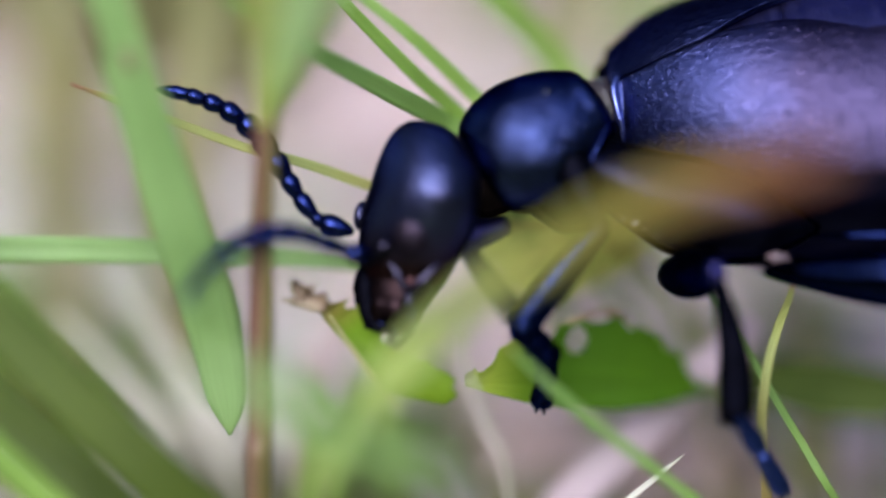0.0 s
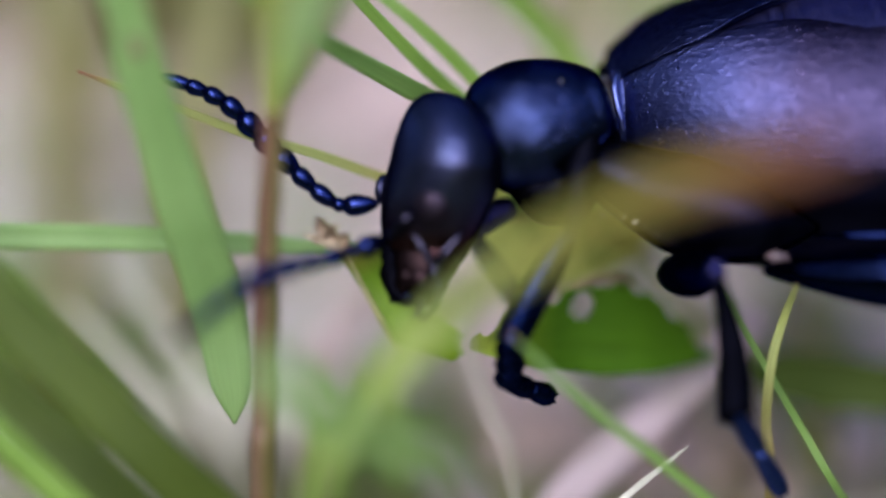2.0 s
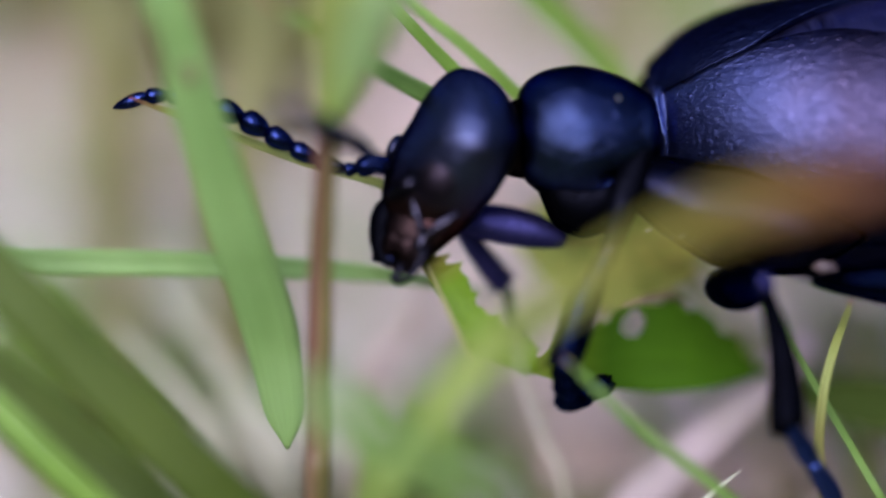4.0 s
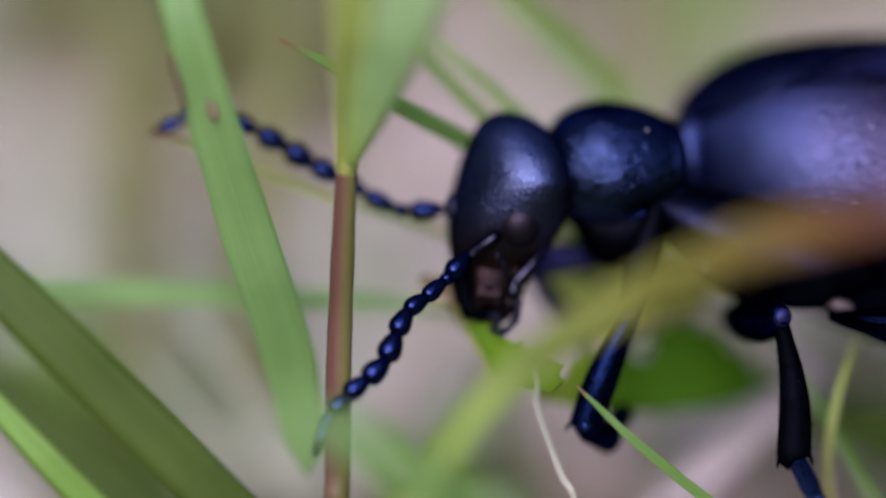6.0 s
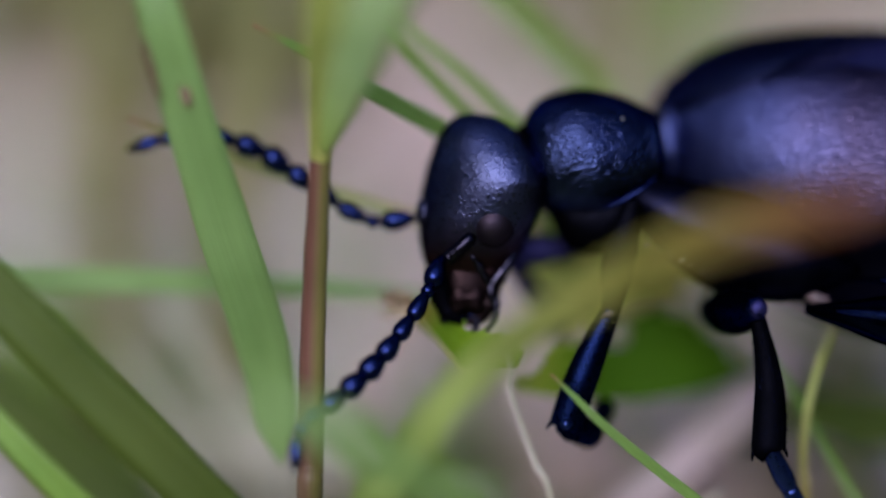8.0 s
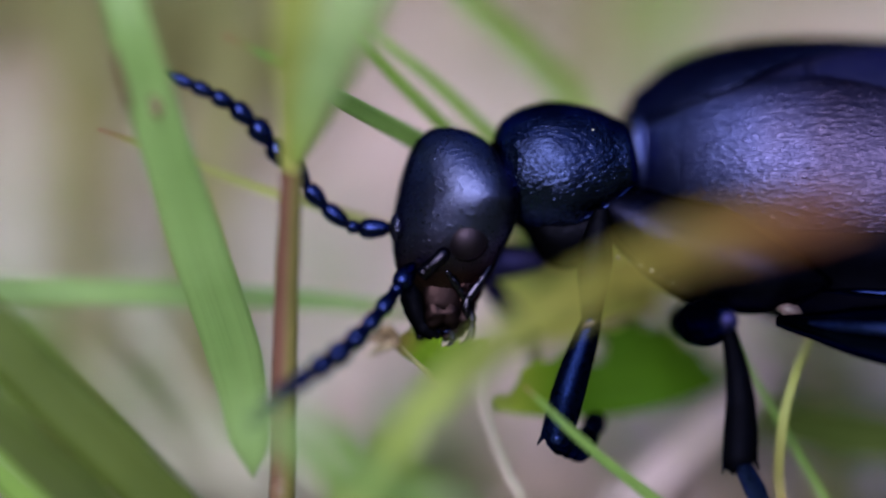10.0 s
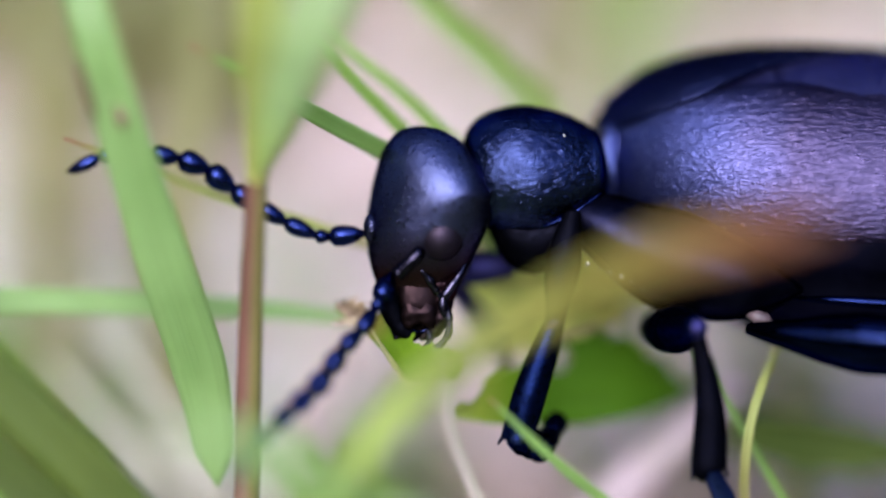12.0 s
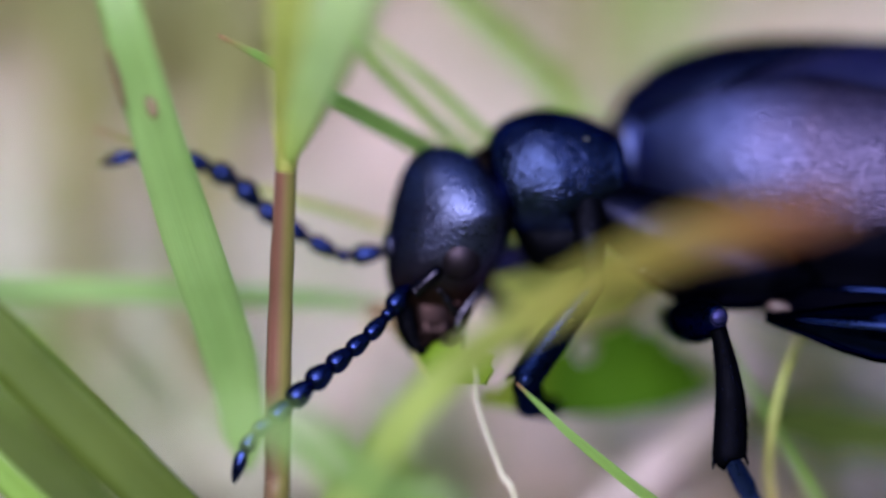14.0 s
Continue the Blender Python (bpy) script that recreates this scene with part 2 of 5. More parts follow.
M_TIP = plain("shrivelled_leaf_tip", (0.10, 0.065, 0.04), (0.42, 0.30, 0.19), 2200, 0.7, 0.5)
M_SHRED = plain("pale_dry_shred", (0.22, 0.15, 0.09), (0.58, 0.48, 0.33), 2600, 0.6, 0.4)
M_SPOT = plain("brown_spot", (0.09, 0.07, 0.03), (0.17, 0.11, 0.06), 2500, 0.7, 0.4)
M_RIM = grass("pale_leaf_rim", ((0.0, (0.5, 0.5, 0.2)), (1.0, (0.55, 0.5, 0.25))), 0.4)
M_STRAW = grass("bleached_straw", ((0.0, (0.60, 0.56, 0.48)), (1.0, (0.76, 0.72, 0.65))), 0.2, 0.6, 20.0)
M_FAROLIVE = grass("yellowish_far_blade", ((0.0, (0.30, 0.27, 0.13)), (1.0, (0.34, 0.34, 0.15))))
M_FARGREEN = grass("pale_far_blade", ((0.0, (0.24, 0.33, 0.08)), (1.0, (0.29, 0.44, 0.11))))
M_PINK = grass("pinkish_dead_stalk", ((0.0, (0.65, 0.50, 0.50)), (1.0, (0.73, 0.57, 0.57))), 0.15, 0.6, 16.0)

M_STALK = grass("pale_pinkish_stalk", ((0.0, (0.52, 0.41, 0.47)), (1.0, (0.59, 0.47, 0.55))), 0.12, 0.55, 16.0)


def soil_material():
    """Pale litter-strewn soil round the beetle; unseen dark green added beyond, darkening low reflections."""
    m, tree, b = material("littered_soil", 0.9)
    place = tree.nodes.new("ShaderNodeTexCoord").outputs["Object"]
    n = node(tree, "ShaderNodeTexNoise", Scale=230.0, Detail=6.0)
    tree.links.new(place, n.inputs[0])
    pale = ramp(tree, n.outputs[0], (0.30, (0.25, 0.24, 0.14)), (0.48, (0.54, 0.47, 0.46)), (0.7, (0.74, 0.65, 0.66)))
    mould = node(tree, "ShaderNodeTexNoise", Scale=75.0, Detail=3.0)
    tree.links.new(place, mould.inputs[0])
    pale = mixed(tree, "MIX", ramp(tree, mould.outputs[0], (0.50, (0, 0, 0)), (0.60, (1, 1, 1))), pale, (0.19, 0.20, 0.075))
    wide = node(tree, "ShaderNodeTexNoise", Scale=30.0, Detail=5.0)
    tree.links.new(place, wide.inputs[0])
    unseen_dark_ground = ramp(tree, wide.outputs[0], (0.3, (0.035, 0.05, 0.015)), (0.7, (0.08, 0.10, 0.035)))
    shift = node(tree, "ShaderNodeMapping", Location=(0, -0.038, 0))
    tree.links.new(place, shift.inputs[0])
    far = node(tree, "ShaderNodeVectorMath")
    far.operation = "LENGTH"
    tree.links.new(shift.outputs[0], far.inputs[0])
    mask = ramp(tree, far.outputs["Value"], (0.038, (0, 0, 0)), (0.056, (1, 1, 1)))
    tree.links.new(mixed(tree, "MIX", mask, pale, unseen_dark_ground), b.inputs["Base Color"])
    bump(tree, b, n.outputs[0], 0.8, 0.001)
    return m


M_SOIL = soil_material()
M_SCREEN = plain("dark_screen_foliage", (0.02, 0.035, 0.012), (0.05, 0.08, 0.025), 3, 0.6, 0.2, 0, 0.01)


# ---- mesh helpers (millimetres in, metres out) ----
def part(name, bm, mat, parent=None, label="", smooth=True):
    me = bpy.data.meshes.new(name)
    bmesh.ops.recalc_face_normals(bm, faces=bm.faces)
    bmesh.ops.scale(bm, vec=(MM, MM, MM), verts=bm.verts)
    bm.to_mesh(me)
    bm.free()
    for p in me.polygons:
        p.use_smooth = smooth
    for one in (mat if isinstance(mat, tuple) else (mat,)):
        me.materials.append(one)
    ob = new(name, me)
    ob.parent = parent
    if label:
        ob["label"] = label
    return ob


def smooth_line(points, n):
    """n points along a smooth curve through the given ones."""
    p = [Vector(q) for q in points]
    p = [2 * p[0] - p[1], *p, 2 * p[-1] - p[-2]]
    out = []
    for i in range(n):
        s = i / (n - 1) * (len(p) - 3)
        k = min(int(s), len(p) - 4)
        t = s - k
        a, b, c, d = p[k:k + 4]
        out.append(0.5 * (2 * b + (c - a) * t + (2 * a - 5 * b + 4 * c - d) * t * t + (3 * b - a - 3 * c + d) * t ** 3))
    return out


def along(values, n):
    k = np.linspace(0, len(values) - 1, n)
    return np.interp(k, range(len(values)), values)


def loft(rings, bm=None, caps=True):
    """Joins rings of equally many points to a skin, with UVs (length, round)."""
    bm = bm or bmesh.new()
    uv = bm.loops.layers.uv.verify()
    vs = [[bm.verts.new(p) for p in ring] for ring in rings]
    n, m = len(rings), len(rings[0])
    for i in range(n - 1):
        for j in range(m):
            f = bm.faces.new((vs[i][j], vs[i][(j + 1) % m], vs[i + 1][(j + 1) % m], vs[i + 1][j]))
            for loop, (a, b) in zip(f.loops, ((i, j), (i, j + 1), (i + 1, j + 1), (i + 1, j))):
                loop[uv].uv = (a / (n - 1), b / m)
    if caps:
        bm.faces.new(vs[0])
        bm.faces.new(vs[-1])
    return bm


def strip(points, widths, n=40, fold=0.18, thick=0.07, twist=(0.0, 0.0), wave=0.0, face=(0, 0, 1), seed=1):
    """A grass blade: a folded strip with thickness along a smooth line, its face turned towards face."""
    line, wide = smooth_line(points, n), along(widths, n)
    turns = along([radians(a) for a in twist], n)
    rings = []
    for i in range(n):
        tangent = (line[min(i + 1, n - 1)] - line[max(i - 1, 0)]).normalized()
        side = tangent.cross(Vector(face)).normalized()
        side.rotate(Matrix.Rotation(turns[i], 3, tangent))
        up = side.cross(tangent).normalized()
        h = max(wide[i], 0.03) / 2
        h *= 1 + wave * noise.noise(Vector((i * 0.35, seed * 7.1, 0)))
        top, low = [], []
        for k in (-1, -0.5, 0, 0.5, 1):
            lift = fold * h * abs(k) - (0.05 * h if k == 0 else 0)
            p = line[i] + side * h * k + up * lift
            top.append(p + up * thick * (0.5 - 0.4 * abs(k)))
            low.append(p - up * thick * (0.5 - 0.4 * abs(k)))
        rings.append(top + low[::-1])
    return loft(rings)


def tube(points, radii, n=24, sides=10, flat=1.0, face=(0, 0, 1), wob=0.0, seed=1):
    line, rad = smooth_line(points, n), along(radii, n)
    rings = []
    for i in range(n):
        tangent = (line[min(i + 1, n - 1)] - line[max(i - 1, 0)]).normalized()
        side = tangent.cross(Vector(face)).normalized()
        up = side.cross(tangent)
        r = rad[i] * (1 + wob * noise.noise(Vector((i * 0.5, seed * 3.3, 1))))
        rings.append([line[i] + (side * math.cos(a) + up * flat * math.sin(a)) * r
                      for a in np.linspace(0, 2 * math.pi, sides, endpoint=False)])
    return loft(rings)


def thing(name, place, label, category, group="", kind=""):
    """An Empty at a board place that carries the parts of a thing; the parts are built round that place."""
    ob = new(name)
    ob.empty_display_size = 0.001
    ob.matrix_world = Matrix.Translation(stage(*place)) @ TILT
    return tagged(ob, label, category, group, kind)


GROUND = -13.0   # mm, height of the soil below the middle of the board


def soil(u, w):
    """The board place on the soil at u and depth w."""
    return Vector((u, (GROUND - 0.5 * w) / 0.8660254, w))


# ---- ground ----
def ground():
    bm = bmesh.new()
    near = 44
    for i in range(near + 1):
        for j in range(near + 1):
            x, y = (i / near - 0.5) * 160, (j / near) * 200 - 60
            bm.verts.new((x, y, GROUND + 0.9 * noise.noise(Vector((x * 0.11, y * 0.11, 3))) + 0.35 * noise.noise(Vector((x * 0.5, y * 0.5, 9)))))
    bm.verts.ensure_lookup_table()
    w = near + 1
    for i in range(near):
        for j in range(near):
            bm.faces.new([bm.verts[k] for k in (i * w + j, (i + 1) * w + j, (i + 1) * w + j + 1, i * w + j + 1)])
    far = 300000.0
    edges = [e for e in bm.edges if e.is_boundary]
    out = bmesh.ops.extrude_edge_only(bm, edges=edges)["geom"]
    for v in out:
        if isinstance(v, bmesh.types.BMVert):
            d = Vector((v.co.x, v.co.y - 40, 0)).normalized()
            v.co = Vector((d.x * far, d.y * far, GROUND))
    ob = part("ground", bm, M_SOIL)
    return tagged(ob, "damp brown soil under dry grass litter", "ground", kind="structure")


ground()


def sky_screen():
    """Added leaf ring, unseen, blocks sky light: tall behind the beetle, low behind the camera."""
    rng = random.Random(21)
    bm = bmesh.new()
    for _ in range(22000):
        a = rng.uniform(-math.pi, math.pi)
        d = rng.uniform(2300, 2900)
        tall = 1400 + 8600 * (0.5 + 0.5 * math.cos(a)) ** 1.3
        z = tall * rng.random() ** 0.9 * (0.85 + 0.25 * noise.noise(Vector((a * 4, 0, 5)))) + GROUND
        c = Vector((math.sin(a) * d, math.cos(a) * d, z))
        r = rng.uniform(60, 170)
        n = Vector((rng.gauss(0, 1), rng.gauss(0, 1), rng.gauss(0, 1))).normalized()
        s = n.orthogonal().normalized()
        t = n.cross(s)
        pts = [c + s * r, c + t * r * 0.45 + n * r * 0.12, c - s * r, c - t * r * 0.45 + n * r * 0.12]
        bm.faces.new([bm.verts.new(p) for p in pts])
    ob = part("backdrop", bm, M_SCREEN, smooth=False)
    return tagged(ob, "unseen ring of dark leaves added to block sky light", "woodland", kind="structure")


sky_screen()


def litter():
    """Dry straws and dead blades that lie on the soil behind the beetle."""
    rng = random.Random(4)
    for name, mat, count, label in (("straw_litter", M_STRAW, 150, "bleached dry grass straws lying on the soil"),
                                    ("stalk_litter", M_PINK, 170, "pinkish grey dead grass and leaf bits on the soil")):
        bm = bmesh.new()
        for _ in range(count):
            x, y = rng.uniform(-26, 26), rng.uniform(8, 85)
            a, n = rng.uniform(0, math.pi), rng.uniform(5, 16)
            d = Vector((math.cos(a), math.sin(a), rng.uniform(-0.04, 0.1)))
            c = Vector((x, y, GROUND + rng.uniform(0.5, 1.6)))
            bend = Vector((rng.uniform(-1, 1), rng.uniform(-1, 1), rng.uniform(0, 1.2)))
            piece = strip((c - d * n / 2, c + bend, c + d * n / 2), (0.5, rng.uniform(0.8, 2.2), 0.3), 8, 0.2, 0.1)
            me = bpy.data.meshes.new("piece")
            piece.to_mesh(me)
            piece.free()
            bm.from_mesh(me)
            bpy.data.meshes.remove(me)
        tagged(part(name, bm, mat), label, "litter", kind="stuff")


litter()


def soil_under(x, y):
    """The place on the soil, in level millimetres, that the board place (x, y) hides."""
    a, v = (x - 784) / 75, (441 - y) / 75
    w = (GROUND - 0.8660254 * v) / (0.5 - 0.8660254 * v / REACH)
    p = stage(a * (REACH - w) / REACH, v * (REACH - w) / REACH, w) / MM
    return Vector((p.x, p.y, GROUND))


def gather(name, mat, pieces, label, category):
    """Joins many small pieces that nobody could count into one object."""
    bm = bmesh.new()
    for piece in pieces:
        me = bpy.data.meshes.new("piece")
        piece.to_mesh(me)
        piece.free()
        bm.from_mesh(me)
        bpy.data.meshes.remove(me)
    return tagged(part(name, bm, mat), label, category, kind="stuff")


def tuft(rng, x, y, count, tall, spread, wide):
    for _ in range(count):
        o = soil_under(x, y) + Vector((rng.gauss(0, spread), rng.gauss(0, spread), -0.2))
        h, lean, a = 1.35 * tall * rng.uniform(0.5, 1.1), tall * rng.uniform(0.2, 0.7), rng.uniform(0, 2 * math.pi)
        out = Vector((math.cos(a), math.sin(a), 0)) * lean
        yield strip((o, o + out * 0.3 + Vector((0, 0, h * 0.6)), o + out + Vector((0, 0, h))), (wide * 0.8, wide, 0.1), 9, 0.2, 0.06, face=(0.3, -1, 0.2))


def patch(rng, x, y, count, spread):
    for _ in range(count):
        c = soil_under(x, y) + Vector((rng.gauss(0, spread), rng.gauss(0, spread), rng.uniform(0.4, 1.6)))
        a, n = rng.uniform(0, math.pi), rng.uniform(2, 6)
        d = Vector((math.cos(a), math.sin(a), rng.uniform(-0.1, 0.2)))
        yield strip((c - d * n / 2, c + Vector((0, 0, rng.uniform(0.1, 0.8))), c + d * n / 2), (0.6, rng.uniform(1.2, 2.6), 0.4), 8, 0.2, 0.1)


def far_cover():
    """The blurred tufts and litter beyond the beetle."""
    rng = random.Random(11)
    olive = [p for x, y, n, tall, s, w in ((365, 330, 26, 4.5, 1.1, 1.0), (40, 170, 24, 4, 1.6, 1.0), (950, 150, 16, 3, 1.5, 1.0), (60, 900, 10, 2.5, 0.8, 0.8), (1330, 30, 20, 4, 2.5, 1.0),
                                           (1240, 820, 10, 2, 0.8, 0.7), (1480, 880, 8, 2.0, 1.0, 0.8), (1570, 730, 8, 1.8, 0.9, 0.8), (700, -60, 20, 5, 2.5, 1.2)) for p in tuft(rng, x, y, 2 * n, 1.2 * tall, s, w)]
    gather("far_grass", M_FAROLIVE, olive, "distant olive green grass blades in tufts", "grass")
    fresh = [p for x, y, n, tall, s, w in ((670, 900, 6, 2.0, 0.7, 0.7), (1170, 60, 14, 3, 1.4, 0.9), (1430, 800, 14, 2.2, 0.9, 0.9), (120, 470, 10, 2.2, 0.8, 0.8), (250, 40, 10, 3, 1.4, 0.9),
                                           (330, 740, 8, 2.0, 0.6, 0.7), (140, 860, 16, 2.4, 0.9, 0.9), (30, 760, 14, 2.2, 0.9, 0.9), (330, 640, 7, 2.0, 0.8, 0.7), (560, 660, 6, 2.0, 0.8, 0.7), (770, 880, 5, 1.8, 0.7, 0.7)) for p in tuft(rng, x, y, 2 * n, 1.2 * tall, s, w)]
    gather("far_fresh_grass", M_FARGREEN, fresh, "distant fresh green grass blades in tufts", "grass")
    pale = [p for x, y, n, s in ((640, 330, 34, 1.6), (1040, 100, 40, 2.4), (620, 700, 26, 1.2), (1520, 640, 14, 1.2), (1330, 700, 20, 1.0), (930, 770, 20, 0.8), (1020, 850, 36, 0.9), (1180, 900, 30, 0.9), (1120, 760, 26, 1.0), (1400, 860, 26, 0.9), (1500, 800, 22, 0.9), (210, 330, 20, 1.6), (840, 60, 24, 2.2)) for p in patch(rng, x, y, 2 * n, s)]
    gather("dead_leaf_litter", M_PINK, pale, "pinkish grey dead leaf bits on the soil", "litter")
    white = [p for x, y, n, s in ((280, 690, 13, 1.2), (90, 620, 6, 1.2), (520, 560, 6, 1.2), (610, 800, 24, 0.9), (540, 860, 16, 0.8), (60, 260, 10, 1.6), (1560, 30, 16, 3)) for p in patch(rng, x, y, n, s)]
    gather("dry_grass_litter", M_STRAW, white, "bleached dry grass bits on the soil", "litter")


far_cover()


# ---- plants round the beetle ----
def blade(points, widths, mat, label, root=None, name="grass_plant", category="grass", group="grass blades round the beetle", rib=0.028, **more):
    """A blade from its root to its tip; points are board steps (x, y, w)."""
    line = [at(*p) for p in points]
    if root is not None:
        line = [soil(*root)] + line
        widths = [widths[0]] + list(widths)
    foot = line[0].copy()
    ob = thing(name, foot, label, category, group)
    line = [p - foot for p in line]
    part("leaf_blade", strip(line, widths, **more), mat, ob)
    n = more.get("n", 40)
    thin = [max(0.015, rib * w) for w in widths]
    part("midrib", tube([p + Vector((0, 0, -0.03)) for p in line], thin, n, 6), mat, ob)
    return ob


def plants():
    # hanging blade with a brown spot, its tip down beside the stem
    hung = blade(((-260, -420, -3), (-60, -640, 0.5), (90, -380, 2.4), (180, 0, 4.0), (235, 200, 3.5), (312, 441, 2.0), (383, 650, 0.4), (412, 800, -0.3), (418, 868, -0.5)),
          (0.7, 0.8, 0.9, 0.97, 1.15, 1.3, 1.32, 0.95, 0.08), M_BLADE, "broad fresh green grass blade hanging tip down, brown spots",
          root=(-18, -16), n=70, fold=0.1)
    foot = soil(-18, -16)
    for x, y, a, c in ((243, 208, 0.14, 0.3), (232, 190, 0.07, 0.12)):
        spot = bmesh.new()
        bmesh.ops.create_uvsphere(spot, u_segments=14, v_segments=8, radius=1)
        bmesh.ops.scale(spot, vec=(a, c, 0.03), verts=spot.verts)
        bmesh.ops.rotate(spot, cent=(0, 0, 0), matrix=Matrix.Rotation(radians(15), 3, "Z"), verts=spot.verts)
        bmesh.ops.translate(spot, vec=at(x, y, 3.53) - foot, verts=spot.verts)
        part("brown_spot", spot, M_SPOT, hung, "brown dry spot")
    part("dry_streak", tube([at(166, 96, 4.05) - foot, at(172, 128, 4.0) - foot, at(183, 165, 3.92) - foot, at(196, 212, 3.82) - foot], (0.02, 0.07, 0.09, 0.03), 12, 6, 0.4, wob=0.5), M_SPOT, hung, "brown dry margin")
    # horizontal blade behind
    blade(((-700, 530, -2), (-400, 532, -2), (-120, 534, -2), (200, 540, -2), (420, 548, -2.2), (640, 566, -2.6), (800, 600, -4)), (0.6, 0.62, 0.64, 0.64, 0.6, 0.5, 0.3, 0.04), M_BLADE,
          "narrow green grass blade lying level behind the stem", root=(-27, -8), n=60, fold=0.3)
    # thin yellow stalk with a red tip
    blade(((1150, 560, -6), (900, 498, -3.2), (700, 440, -1.8), (560, 392, -1.0), (450, 362, -0.8), (330, 318, -0.7), (215, 275, -0.5), (140, 248, 0)), (0.26, 0.26, 0.26, 0.24, 0.22, 0.2, 0.17, 0.04), M_YELLOW,
          "thin yellow grass tip, red at its point", root=(9, -14), n=40, name="grass_plant", fold=0.3)
    # red-tipped blade behind the head
    blade(((900, 420, -3.2), (800, 322, -2.0), (700, 264, -0.6), (575, 197, 0.9), (470, 135, 2.0), (362, 80, 2.8)), (0.5, 0.5, 0.48, 0.42, 0.28, 0.06), M_REDTIP,
          "green grass blade with a thin reddish tip", root=(5, -13), n=44, fold=0.25)
    # pair of thin blades behind the head
    blade(((1000, 480, -3.4), (830, 310, -2.2), (735, 222, -1.3), (612, 95, -0.4), (560, 30, 0)), (0.36, 0.36, 0.34, 0.26, 0.04), M_BRIGHT,
          "thin fresh green grass blade slanting up", root=(7, -14), n=36, fold=0.25)
    blade(((1030, 460, -3.4), (835, 256, -2.0), (740, 165, -1.6), (660, 100, -1.6), (560, 10, -1.8)), (0.34, 0.34, 0.3, 0.24, 0.04), M_BRIGHT,
          "thin fresh green grass blade slanting up", root=(8, -15), n=36, fold=0.25)
    blade(((1180, 440, -8), (990, 200, -6), (900, 105, -5), (790, 10, -4.4), (700, -90, -4)), (0.7, 0.66, 0.6, 0.5, 0.2), M_BRIGHT,
          "fresh green grass blade slanting up behind the beetle", root=(12, -19), n=36, fold=0.2)
    # wide olive blade across the corner, and a bright one below it
    blade(((620, 1262, 0.5), (452, 1098, 1.8), (312, 968, 2.9), (174, 835, 3.3), (46, 708, 3.5), (-72, 590, 3.6), (-312, 355, 3.4), (-432, 232, 3.0)), (1.1, 1.25, 1.33, 1.36, 1.36, 1.34, 1.3, 1.0, 0.5), M_OLIVE,
          "wide olive green grass blade, slightly rough", root=(0.5, -4), n=44, fold=0.1, rib=0.012)
    blade(((330, 1200, 2), (180, 1060, 3), (60, 950, 3.4), (-30, 865, 3.6), (-140, 750, 3.6), (-300, 580, 3.4)), (0.5, 0.6, 0.66, 0.66, 0.62, 0.5, 0.1), M_BRIGHT,
          "bright green grass blade low beside the wide one", root=(-4.5, -3), n=30, fold=0.2)
    blade(((500, 1300, -6), (330, 1120, -5.4), (190, 985, -5), (60, 868, -5), (-80, 750, -5), (-260, 610, -5.2)), (1.2, 1.5, 1.7, 1.7, 1.6, 1.3, 0.4), M_OLIVE,
          "dull olive grass blade low in the corner", root=(-2.5, -11), n=30, fold=0.2)
    # yellowing blade that arches in front of the beetle
    blade(((560, 1000, 4.4), (620, 900, 5.4), (690, 790, 6.0), (770, 700, 6.6), (880, 615, 7.8), (1030, 530, 9.2), (1200, 453, 10.4), (1340, 420, 11), (1440, 404, 11.4), (1530, 396, 11.6)),
          (0.75, 0.8, 0.85, 0.85, 0.88, 0.95, 0.98, 1.0, 0.95, 0.7, 0.1), M_ARC, "yellowing grass blade with a brown dying tip, arching over",
          root=(-3.6, -2), n=60, fold=0.12)
    # fine blade close before the lens, quite out of focus
    blade(((800, 990, 8.5), (700, 925, 9.2), (620, 875, 9.7), (540, 828, 10), (465, 792, 10.2), (400, 775, 10.2), (330, 768, 10.0)), (0.4, 0.55, 0.68, 0.74, 0.76, 0.7, 0.5, 0.05), M_BLADE,
          "fine green grass blade bending forward, out of focus", root=(1.5, 3), n=40, fold=0.2)
    # thin blade with its tip before the front leg
    blade(((1330, 1080, 0.2), (1180, 946, 1.4), (1100, 884, 1.8), (1000, 802, 2.2), (945, 750, 2.3), (900, 707, 2.4)), (0.26, 0.26, 0.26, 0.25, 0.2, 0.14, 0.05), M_REDTIP,
          "thin green grass blade with a brown point", root=(10.2, -4), n=40, fold=0.4)
    # thin stalks by the middle leg
    blade(((1362, 980, -0.6), (1354, 860, -0.2), (1364, 760, 0.0), (1382, 690, -0.2), (1404, 632, -1.0), (1412, 605, -1.6)), (0.26, 0.25, 0.24, 0.22, 0.2, 0.15, 0.08), M_YELLOW,
          "yellow dying grass stalk, orange towards its foot", root=(7.9, -5), n=36, name="grass_plant", fold=0.5)
    blade(((1500, 1010, -1.6), (1420, 880, -1.0), (1310, 692, -0.8), (1240, 580, -1.2), (1185, 500, -1.8)), (0.19, 0.19, 0.17, 0.15, 0.05), M_REDTIP,
          "thin pale green grass stalk behind the leg", root=(12, -8), n=30, name="grass_plant", fold=0.4)
